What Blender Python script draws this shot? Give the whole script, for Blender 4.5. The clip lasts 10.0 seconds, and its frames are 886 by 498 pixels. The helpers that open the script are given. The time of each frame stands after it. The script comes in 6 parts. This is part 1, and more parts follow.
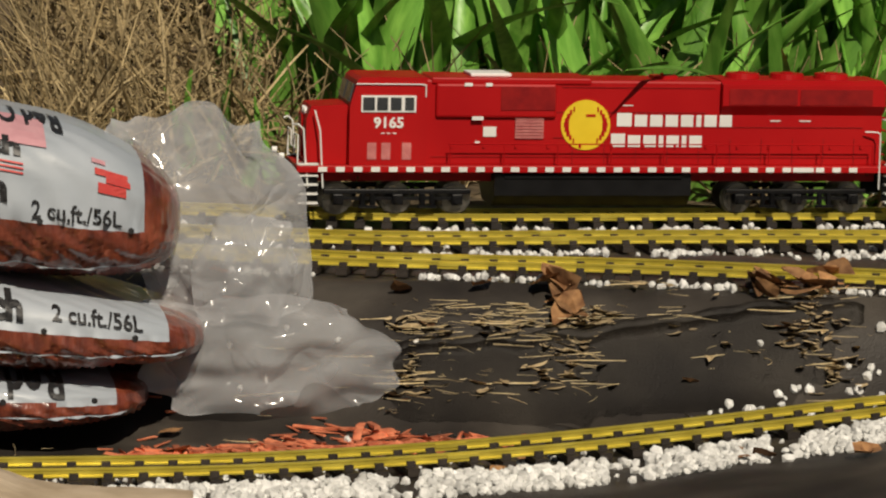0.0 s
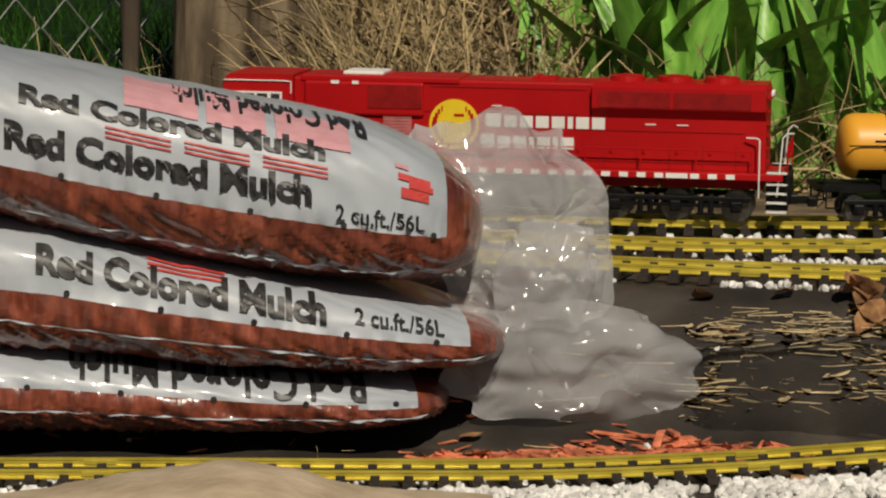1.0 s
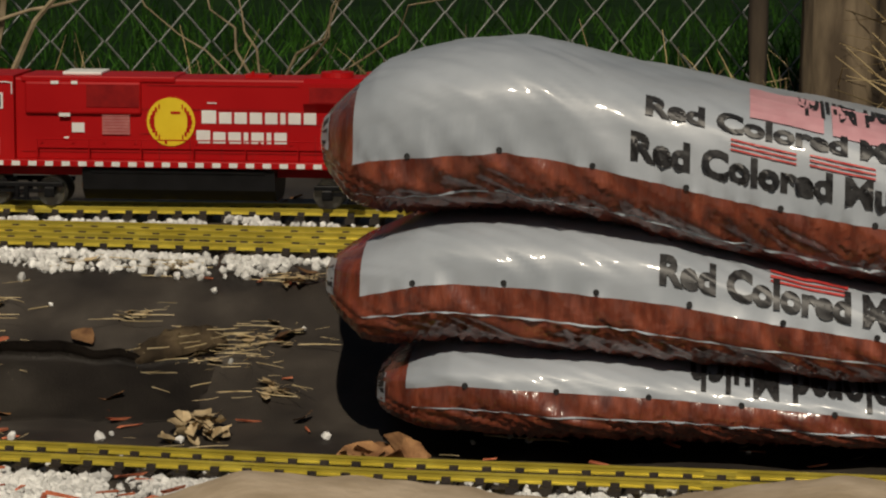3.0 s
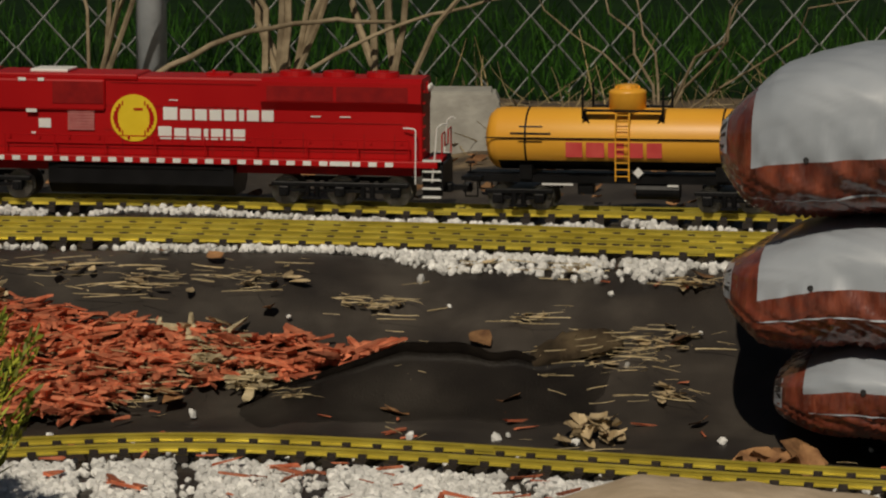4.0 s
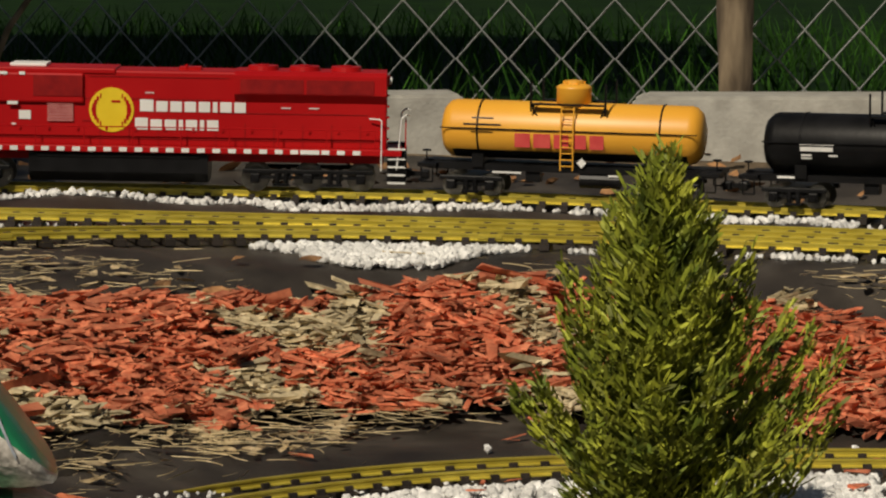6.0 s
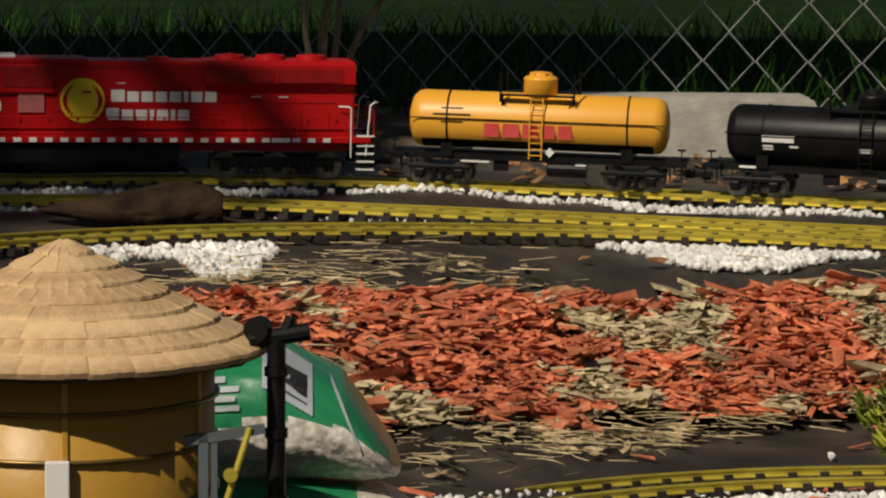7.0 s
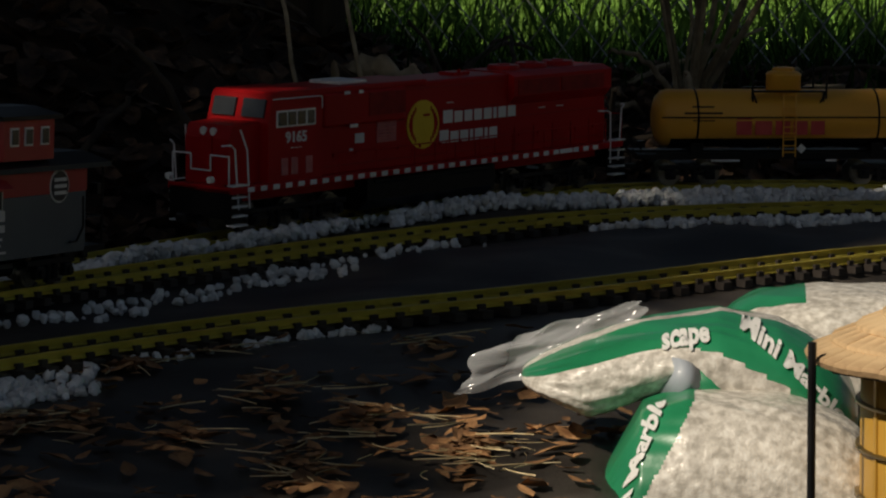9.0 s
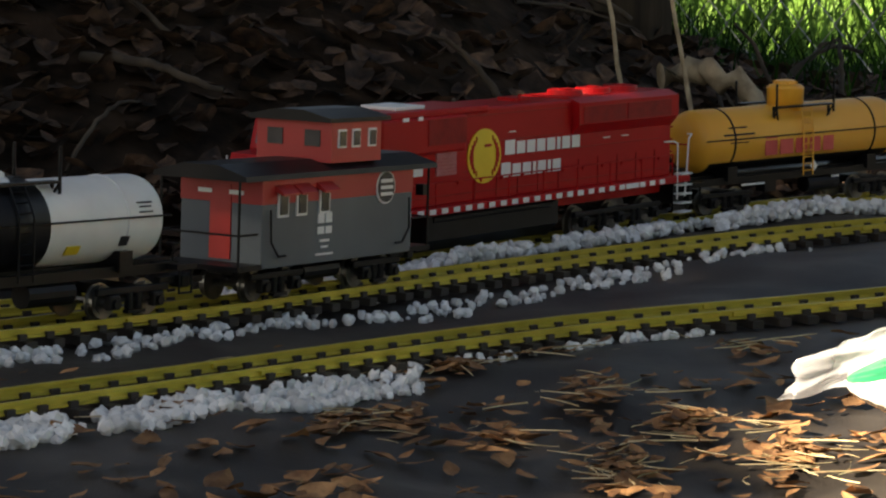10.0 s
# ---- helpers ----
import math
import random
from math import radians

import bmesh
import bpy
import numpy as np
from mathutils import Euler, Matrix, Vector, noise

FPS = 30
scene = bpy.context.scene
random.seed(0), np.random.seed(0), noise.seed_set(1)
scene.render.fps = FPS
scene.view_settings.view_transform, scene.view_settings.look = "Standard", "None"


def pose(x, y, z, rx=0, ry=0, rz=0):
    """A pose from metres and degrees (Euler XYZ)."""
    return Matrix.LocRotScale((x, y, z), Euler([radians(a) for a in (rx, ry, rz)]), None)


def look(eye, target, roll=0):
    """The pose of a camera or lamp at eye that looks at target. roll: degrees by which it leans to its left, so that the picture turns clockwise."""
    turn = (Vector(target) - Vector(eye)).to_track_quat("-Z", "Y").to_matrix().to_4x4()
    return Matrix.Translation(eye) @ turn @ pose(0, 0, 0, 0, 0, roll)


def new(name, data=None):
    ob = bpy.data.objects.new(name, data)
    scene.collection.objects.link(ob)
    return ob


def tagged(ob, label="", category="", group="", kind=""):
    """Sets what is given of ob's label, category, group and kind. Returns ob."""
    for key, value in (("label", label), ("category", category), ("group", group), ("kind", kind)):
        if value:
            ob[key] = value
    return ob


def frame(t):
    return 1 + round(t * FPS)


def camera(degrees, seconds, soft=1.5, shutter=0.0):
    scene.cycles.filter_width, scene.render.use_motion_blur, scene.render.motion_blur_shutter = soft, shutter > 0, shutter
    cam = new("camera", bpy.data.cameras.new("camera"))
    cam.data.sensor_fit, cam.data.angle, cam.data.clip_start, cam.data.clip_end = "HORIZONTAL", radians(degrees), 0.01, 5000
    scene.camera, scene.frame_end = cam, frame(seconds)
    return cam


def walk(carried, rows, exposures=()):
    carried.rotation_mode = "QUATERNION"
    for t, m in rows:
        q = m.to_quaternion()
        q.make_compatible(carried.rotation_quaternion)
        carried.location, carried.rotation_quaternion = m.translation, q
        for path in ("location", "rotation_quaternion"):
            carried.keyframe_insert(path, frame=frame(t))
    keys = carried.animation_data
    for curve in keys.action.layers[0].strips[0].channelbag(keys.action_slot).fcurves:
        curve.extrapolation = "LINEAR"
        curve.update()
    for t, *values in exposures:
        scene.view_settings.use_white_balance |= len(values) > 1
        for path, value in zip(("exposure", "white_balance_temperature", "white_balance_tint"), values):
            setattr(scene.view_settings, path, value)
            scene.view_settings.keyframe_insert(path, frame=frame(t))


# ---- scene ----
cam = camera(17.670, 10.0, soft=2.2)
EYE = 0.51  # height of the lens over the lower ground
PATH = [  # seconds, turn to the left, tilt, lean
    (0.0, 0.000, -6.388, 0.984),
    (0.5, 2.656, -6.447, 0.954),
    (1.0, 6.092, -6.360, 0.805),
    (1.5, 9.559, -6.341, 0.478),
    (2.0, 12.635, -6.338, 0.437),
    (2.2, 13.203, -6.304, 0.379),
    (3.3, 20.587, -6.251, 0.379),
    (3.5, 21.590, -6.258, 0.243),
    (4.0, 26.670, -6.196, -0.001),
    (4.5, 30.941, -6.128, -0.145),
    (5.0, 34.357, -6.065, -0.199),
    (5.5, 37.936, -6.003, -0.432),
    (5.7, 39.898, -5.963, -0.387),
    (6.8, 49.061, -5.911, 0.329),
    (7.0, 49.943, -5.917, 0.411),
    (7.5, 54.963, -5.852, 0.176),
    (8.0, 59.438, -5.815, -0.003),
    (8.5, 64.499, -5.829, -0.110),
    (9.0, 68.976, -5.815, -0.286),
    (9.5, 73.172, -5.742, -0.453),
    (10.0, 75.513, -5.723, -0.387),
]
EXPOSURE = [(0, -0.16, 7300, 10), (1, -0.22, 7300, 10), (2, -0.36, 7300, 10), (3.5, -0.72, 7300, 10), (4.5, -0.78, 7300, 10), (5.5, -0.40, 7300, 10), (7.0, -0.18, 7300, 10), (7.5, -0.20, 7300, 10), (8.5, -0.38, 7300, 10), (9.0, -0.25, 7300, 10), (9.5, 0.65, 7700, 10), (10, 2.35, 8200, 12)]
walk(cam, [(t, pose(0, 0, EYE, 90 + p, 0, yaw) @ pose(0, 0, 0, 0, 0, lean)) for t, yaw, p, lean in PATH], EXPOSURE)

# the four tracks: bearing from the eye (degrees to the left) and distance (metres)
MAIN = [(-9, 3.601), (-4, 3.502), (1, 3.441), (8, 3.516), (15, 3.542), (22, 3.6), (27, 3.647), (32, 3.776), (37, 3.875), (42, 4.037), (47, 4.163), (52, 4.307), (56, 4.351), (60, 4.346), (63, 4.341), (66, 4.241), (68, 4.123), (70, 3.918), (72, 3.679), (74, 3.476), (77, 3.215), (80, 3.051), (84, 2.908), (88, 2.801)]
SIDING = [(-9, 3.381), (-4, 3.298), (1, 3.233), (8, 3.323), (15, 3.357), (22, 3.369), (27, 3.448), (32, 3.523), (37, 3.599), (42, 3.684), (47, 3.790), (52, 3.923), (56, 4.038), (60, 4.057), (63, 3.989), (66, 3.875), (68, 3.742), (70, 3.587), (72, 3.436), (74, 3.296), (77, 3.109), (80, 2.938), (84, 2.785), (88, 2.653)]
INNER = [(-9, 3.030), (-4, 3.062), (1, 3.073), (8, 3.179), (15, 3.254), (22, 3.303), (27, 3.382), (32, 3.457), (37, 3.533), (42, 3.618), (47, 3.687), (52, 3.697), (56, 3.637), (60, 3.488), (63, 3.290), (66, 3.101), (68, 3.000), (70, 2.920), (72, 2.844), (74, 2.756), (77, 2.624), (80, 2.501), (84, 2.369), (88, 2.257)]
LIFT = [(-9, 1.0), (-4, 1.0), (1, 1.0), (8, 1.0), (15, 1.0), (22, 1.0001), (27, 1.0035), (32, 0.9891), (37, 0.9833), (42, 0.9623), (47, 0.95), (52, 0.9252), (56, 0.9159), (60, 0.9111), (63, 0.903), (66, 0.9031), (68, 0.9058), (70, 0.9188), (72, 0.9337), (74, 0.9407), (77, 0.9487), (80, 0.9554), (84, 0.9629), (88, 0.9747)]
LIFT_NEAR = [(-9, 1.0), (-4, 1.0), (1, 1.0), (8, 1.0), (15, 1.0), (22, 1.0001), (27, 1.0035), (32, 0.9891), (37, 0.9833), (42, 0.9623), (47, 0.95), (52, 0.9252), (56, 0.9159), (60, 0.9111), (63, 0.903), (66, 0.906), (70, 0.912), (74, 0.908), (76, 0.899), (80, 0.879), (84, 0.860), (88, 0.846)]
FRONT = [(-9, 3.051), (-6, 2.898), (-3, 2.776), (0, 2.690), (4, 2.622), (8, 2.605), (12, 2.609), (16, 2.621), (20, 2.648), (24, 2.698), (28, 2.761), (32, 2.810), (36, 2.797), (40, 2.753), (44, 2.695), (48, 2.583), (53, 2.300), (58, 2.000), (64, 1.600)]

# ---------------------------------------------------------------- light
SUN_BEARING, SUN_HEIGHT = 196.0, 43.0
world = bpy.data.worlds.new("sky")
scene.world = world
world.use_nodes = True
wn = world.node_tree.nodes
sky = wn.new("ShaderNodeTexSky")
sky.sky_type, sky.sun_disc = "NISHITA", False
sky.sun_elevation, sky.sun_rotation = radians(SUN_HEIGHT), radians(-SUN_BEARING)
world.node_tree.links.new(sky.outputs[0], wn["Background"].inputs[0])
wn["Background"].inputs[1].default_value = 0.025
to_sun = Vector((-math.sin(radians(SUN_BEARING)) * math.cos(radians(SUN_HEIGHT)),
                 math.cos(radians(SUN_BEARING)) * math.cos(radians(SUN_HEIGHT)), math.sin(radians(SUN_HEIGHT))))
sun = new("sun", bpy.data.lights.new("sun", "SUN"))
sun.data.energy, sun.data.angle, sun.data.color = 4.0, radians(0.6), (1.0, 0.94, 0.84)
sun.matrix_world = look(to_sun * 50, (0, 0, 0))


# ---------------------------------------------------------------- plan helpers
def smooth_table(rows):
    a = np.array([r[0] for r in rows], float)
    d = np.array([r[1] for r in rows], float)
    m = np.gradient(d, a)

    def f(x):
        x = np.clip(np.asarray(x, float), a[0] - 25, a[-1] + 25)
        i = np.clip(np.searchsorted(a, x) - 1, 0, len(a) - 2)
        h = a[i + 1] - a[i]
        u = np.clip((x - a[i]) / h, 0, 1)
        y = ((1 + 2 * u) * (1 - u) ** 2 * d[i] + u * (1 - u) ** 2 * h * m[i] + u * u * (3 - 2 * u) * d[i + 1]
             + u * u * (u - 1) * h * m[i + 1])
        return y + np.where(x < a[0], (x - a[0]) * m[0], 0) + np.where(x > a[-1], (x - a[-1]) * m[-1], 0)
    return f


main_flat, siding_flat, inner_flat, front_flat, lift_flat, near_flat = (smooth_table(r) for r in (MAIN, SIDING, INNER, FRONT, LIFT, LIFT_NEAR))


def climb(a):
    """How far the upper tracks stand above the plane of their table: less than one, higher and nearer."""
    return lift_flat(np.clip(np.asarray(a, float), -16, 92))


def near_climb(a):
    """The same for the two tracks nearer the eye."""
    return near_flat(np.clip(np.asarray(a, float), -16, 92))


def main_r(a):
    return main_flat(a) * climb(a)


def siding_r(a):
    return siding_flat(a) * near_climb(a)


def inner_r(a):
    return inner_flat(a) * near_climb(a)


def front_climb(a):
    return 1 - 0.085 * np.clip((2 - np.asarray(a, float)) / 12, 0, 1) ** 1.5


def front_r(a):
    return front_flat(a) * front_climb(a)


RAIL = 0.017                                    # rail head over the ballast
Z_MAIN, Z_SIDING, Z_INNER, Z_FRONT = (EYE - h - RAIL for h in (0.339, 0.345, 0.352, 0.492))
FENCE_BEARING, FENCE_DIST = 33.0, 4.75          # the fence is straight: its foot point from the eye


def polar(a, r, z=0.0):
    return Vector((-r * math.sin(radians(a)), r * math.cos(radians(a)), z))


def ease(e0, e1, x):
    u = np.clip((np.asarray(x, float) - e0) / (e1 - e0), 0, 1)
    return u * u * (3 - 2 * u)


def ground_z(a, r):
    """Height of the ground at a bearing and a distance (arrays)."""
    a, r = np.asarray(a, float), np.asarray(r, float)
    ac = np.clip(a, -12, 92)
    ra, rb, rc, rf = main_r(ac), siding_r(ac), inner_r(ac), front_r(np.clip(ac, -12, 64))
    Z_MAIN = EYE - RAIL - 0.339 * climb(ac)
    Z_SIDING, Z_INNER = (EYE - RAIL - h * near_climb(ac) for h in (0.345, 0.352))
    low = ease(44, 62, ac)                       # the low ground in front ends here
    zf = EYE - RAIL - 0.492 * front_climb(ac)
    z_in = zf + (Z_INNER - 0.02 - zf) * low
    b0, b1 = rf + 0.30 * (rc - rf), rc - 0.075
    z = z_in + (Z_INNER - z_in) * np.where(low < 0.98, ease(0, 1, np.clip((r - b0) / np.maximum(b1 - b0, 0.05), 0, 1)), ease(-1.0, -0.05, r - rc))
    z = np.where(r > rc, Z_INNER + (Z_SIDING - Z_INNER) * np.clip((r - rc) / np.maximum(rb - rc, 0.05), 0, 1), z)
    z = np.where(r > rb, Z_SIDING + (Z_MAIN - Z_SIDING) * np.clip((r - rb) / np.maximum(ra - rb, 0.05), 0, 1), z)
    z = np.where(r > ra, Z_MAIN + 0.085 * ease(0.08, 1.2, r - ra), z)
    # the hollow in which the tower stands
    z = z - (z - Z_FRONT) * ease(2.30, 2.02, r) * (1 - ease(62, 66, ac))
    z = z - (z - Z_FRONT) * ease(1.78, 1.0, r)
    # the bank of dry grass
    z = z + 0.20 * ease(0.30, 1.0, r - ra) * (1 - ease(7.5, 10, ac))
    # a leafy bank behind the main track in the shade
    z = z + 0.26 * ease(67, 77, ac) * ease(0.12, 1.1, r - ra)
    return z


def gz(a, r):
    return float(ground_z(a, r))


def wave(a, r):
    """Small undulation of the cloth, none beneath the rails."""
    p = polar(a, r)
    n = 0.013 * noise.noise(Vector((p.x * 3.2, p.y * 3.2, 0.3))) + 0.0055 * noise.noise(Vector((p.x * 9, p.y * 9, 5.0)))
    n += 0.007 * max(0.0, 1 - 5 * abs(noise.noise(Vector((p.x * 2.1 + 4, p.y * 2.6, 2.0)))))
    ac = min(92, max(-12, a))
    d = min(abs(r - float(f(ac))) for f in (main_r, siding_r, inner_r))
    if ac < 64:
        d = min(d, abs(r - float(front_r(ac))))
    k = min(1.0, max(0.0, (d - 0.045) / 0.06))
    return n * k - 0.004 * (1 - k)


# ---------------------------------------------------------------- materials
def mat(name, build):
    m = bpy.data.materials.new(name)
    m.use_nodes = True
    build(m.node_tree.nodes, m.node_tree.links, m.node_tree.nodes["Principled BSDF"])
    return m


def surface(name, c1, c2, scale=40.0, rough=0.6, metal=0.0, bump=0.2, bump_scale=None, detail=6.0, rnd=0.0, c3=None, spec=0.5, coat=0.0, stretch=(1, 1, 1)):
    """Two or three tones mixed by noise at two scales, with fine relief."""
    def build(n, l, b):
        tc = n.new("ShaderNodeTexCoord")
        mp = n.new("ShaderNodeMapping")
        mp.inputs["Scale"].default_value = stretch
        l.new(tc.outputs["Object"], mp.inputs[0])
        t1 = n.new("ShaderNodeTexNoise")
        t1.inputs["Scale"].default_value, t1.inputs["Detail"].default_value = scale, detail
        l.new(mp.outputs[0], t1.inputs[0])
        ramp = n.new("ShaderNodeValToRGB")
        e = ramp.color_ramp.elements
        e[0].position, e[1].position = 0.35, 0.68
        e[0].color, e[1].color = (*c1, 1), (*c2, 1)
        if c3:
            x = ramp.color_ramp.elements.new(0.52)
            x.color = (*c3, 1)
        l.new(t1.outputs[0], ramp.inputs[0])
        out = ramp.outputs[0]
        t2 = n.new("ShaderNodeTexNoise")
        t2.inputs["Scale"].default_value = scale * 0.13
        l.new(mp.outputs[0], t2.inputs[0])
        mr = n.new("ShaderNodeMapRange")
        mr.inputs[3].default_value, mr.inputs[4].default_value = 0.72, 1.25
        l.new(t2.outputs[0], mr.inputs[0])
        hs = n.new("ShaderNodeHueSaturation")
        l.new(out, hs.inputs["Color"])
        l.new(mr.outputs[0], hs.inputs["Value"])
        out = hs.outputs[0]
        if rnd:
            oi, ge = n.new("ShaderNodeObjectInfo"), n.new("ShaderNodeNewGeometry")
            ad = n.new("ShaderNodeMath")
            ad.operation = "ADD"
            l.new(oi.outputs["Random"], ad.inputs[0])
            l.new(ge.outputs["Random Per Island"], ad.inputs[1])
            fr = n.new("ShaderNodeMath")
            fr.operation = "FRACT"
            l.new(ad.outputs[0], fr.inputs[0])
            m2 = n.new("ShaderNodeMapRange")
            m2.inputs[3].default_value, m2.inputs[4].default_value = 1 - rnd, 1 + rnd
            l.new(fr.outputs[0], m2.inputs[0])
            h2 = n.new("ShaderNodeHueSaturation")
            l.new(out, h2.inputs["Color"])
            l.new(m2.outputs[0], h2.inputs["Value"])
            out = h2.outputs[0]
        l.new(out, b.inputs["Base Color"])
        b.inputs["Roughness"].default_value, b.inputs["Metallic"].default_value = rough, metal
        b.inputs["Specular IOR Level"].default_value = spec
        b.inputs["Coat Weight"].default_value = coat
        b.inputs["Coat Roughness"].default_value = 0.08
        if bump:
            t3 = n.new("ShaderNodeTexNoise")
            t3.inputs["Scale"].default_value, t3.inputs["Detail"].default_value = bump_scale or scale * 2.5, 4
            l.new(mp.outputs[0], t3.inputs[0])
            bp = n.new("ShaderNodeBump")
            bp.inputs["Strength"].default_value, bp.inputs["Distance"].default_value = bump, 0.004
            l.new(t3.outputs[0], bp.inputs["Height"])
            l.new(bp.outputs[0], b.inputs["Normal"])
            if coat:
                l.new(bp.outputs[0], b.inputs["Coat Normal"])
    return mat(name, build)


M_FABRIC = surface("landscape_cloth", (0.022, 0.018, 0.0155), (0.076, 0.065, 0.054), 9, 0.56, bump=0.25, bump_scale=420, c3=(0.042, 0.035, 0.029), spec=0.35)
M_SOIL = surface("dry_soil", (0.05, 0.035, 0.02), (0.22, 0.16, 0.09), 22, 0.95, bump=0.9, bump_scale=60, c3=(0.12, 0.085, 0.05))
# soil darkened with the tree bank's shade; the lump borrows this brown
M_SHADEBROWN = surface("shade_brown", (0.012, 0.008, 0.005), (0.05, 0.03, 0.018), 22, 0.95, bump=0.9, bump_scale=60, spec=0.15)
# lawn greens are darkened: the shade beyond the fence is in the colour
M_SHADELAWN = surface("lawn", (0.003, 0.012, 0.003), (0.012, 0.034, 0.006), 6, 0.9, bump=0.8, bump_scale=50, c3=(0.007, 0.022, 0.004), spec=0.08)
M_BRASS = surface("brass_rail", (0.52, 0.42, 0.060), (0.68, 0.57, 0.10), 30, 0.42, 0.45, 0.08, 200, c3=(0.60, 0.49, 0.075))
M_TIE = surface("brown_plastic_tie", (0.018, 0.013, 0.010), (0.04, 0.03, 0.024), 60, 0.6, bump=0.2, rnd=0.3)
M_STONE = surface("white_marble_chip", (0.62, 0.62, 0.60), (0.82, 0.82, 0.80), 50, 0.7, bump=0.3, rnd=0.22)
M_RED = surface("red_shell", (0.40, 0.006, 0.009), (0.47, 0.010, 0.012), 8, 0.42, bump=0.0, spec=0.16)
M_YELLOW = surface("orange_yellow_shell", (0.83, 0.39, 0.042), (0.88, 0.45, 0.052), 8, 0.42, bump=0.0)
M_BLACK = surface("black_plastic", (0.004, 0.004, 0.0045), (0.009, 0.009, 0.010), 40, 0.42, bump=0.05, rnd=0.1, spec=0.22)
M_WHITE = surface("white_paint", (0.74, 0.74, 0.72), (0.82, 0.82, 0.80), 30, 0.5, bump=0.0)


# ---------------------------------------------------------------- mesh helpers
def mesh_of(bm, name, material, smooth=False):
    me = bpy.data.meshes.new(name)
    bm.to_mesh(me)
    bm.free()
    for m in (material if isinstance(material, (list, tuple)) else [material]):
        me.materials.append(m)
    if smooth:
        for p in me.polygons:
            p.use_smooth = True
    return me


def part(name, bm, material, parent=None, label="", smooth=False):
    ob = new(name, mesh_of(bm, name, material, smooth))
    ob.parent = parent
    return tagged(ob, label)


def thing(name, label, category, m=None, group="", kind=""):
    ob = new(name)
    ob.empty_display_size = 0.05
    if m is not None:
        ob.matrix_basis = m
    return tagged(ob, label, category, group, kind)


def box(bm, cx, cy, cz, sx, sy, sz, rot=None, bevel=0.0):
    r = bmesh.ops.create_cube(bm, size=1.0)
    m = Matrix.Translation((cx, cy, cz)) @ (rot.to_4x4() if rot is not None else Matrix()) @ Matrix.Diagonal((sx, sy, sz, 1))
    bmesh.ops.transform(bm, matrix=m, verts=r["verts"])
    if bevel:
        es = list({e for v in r["verts"] for e in v.link_edges})
        bmesh.ops.bevel(bm, geom=es, offset=bevel, segments=2, affect="EDGES", profile=0.5)
    return r["verts"]


def cyl(bm, p0, p1, r0, r1=None, seg=10, caps=True):
    p0, p1 = Vector(p0), Vector(p1)
    d = p1 - p0
    r = bmesh.ops.create_cone(bm, cap_ends=caps, segments=seg, radius1=r0, radius2=r0 if r1 is None else r1, depth=d.length)
    m = Matrix.Translation((p0 + p1) / 2) @ d.to_track_quat("Z", "Y").to_matrix().to_4x4()
    bmesh.ops.transform(bm, matrix=m, verts=r["verts"])
    return r["verts"]


def wire(bm, pts, rad, seg=6):
    for a, b in zip(pts[:-1], pts[1:]):
        cyl(bm, a, b, rad, seg=seg)


def lathe(bm, profile, axis="X", seg=28):
    """Turns (along, radius) pairs round an axis through the origin."""
    rings = []
    for s, r in profile:
        ring = []
        for k in range(seg):
            t = 2 * math.pi * k / seg
            c, d = r * math.cos(t), r * math.sin(t)
            ring.append(bm.verts.new((s, c, d) if axis == "X" else (c, d, s)))
        rings.append(ring)
    for q0, q1 in zip(rings[:-1], rings[1:]):
        for k in range(seg):
            bm.faces.new((q0[k], q0[(k + 1) % seg], q1[(k + 1) % seg], q1[k]))
    bm.faces.new(rings[0])
    bm.faces.new(rings[-1])
    bmesh.ops.recalc_face_normals(bm, faces=bm.faces)


def prism(bm, outline, axis, a0, a1):
    """A flat outline, in (x, z) for axis Y or (y, z) for axis X, drawn out between a0 and a1."""
    def at(u, v, w):
        return (u, w, v) if axis == "Y" else (w, u, v)
    v0 = [bm.verts.new(at(u, v, a0)) for u, v in outline]
    v1 = [bm.verts.new(at(u, v, a1)) for u, v in outline]
    n = len(outline)
    bm.faces.new(v0)
    bm.faces.new(v1)
    for k in range(n):
        bm.faces.new((v0[k], v0[(k + 1) % n], v1[(k + 1) % n], v1[k]))
    bmesh.ops.recalc_face_normals(bm, faces=bm.faces)


def text_mesh(body, size, name="writing", depth=0.0006, bold=0.0, stretch=1.0):
    cu = bpy.data.curves.new(name, "FONT")
    cu.body, cu.size, cu.extrude, cu.offset = body, size, depth, bold
    cu.align_x, cu.align_y = "CENTER", "CENTER"
    cu.resolution_u = 3
    ob = bpy.data.objects.new(name, cu)
    scene.collection.objects.link(ob)
    me = bpy.data.meshes.new_from_object(ob.evaluated_get(bpy.context.evaluated_depsgraph_get()))
    bpy.data.objects.remove(ob)
    me.transform(Matrix.Diagonal((stretch, 1, 1, 1)))
    return me


def writing(body, size, material, parent, m, bold=0.0, stretch=1.0, name="writing", label=""):
    me = text_mesh(body, size, name, bold=bold, stretch=stretch)
    me.materials.append(material)
    ob = new(name, me)
    ob.parent, ob.matrix_basis = parent, m
    return tagged(ob, label)


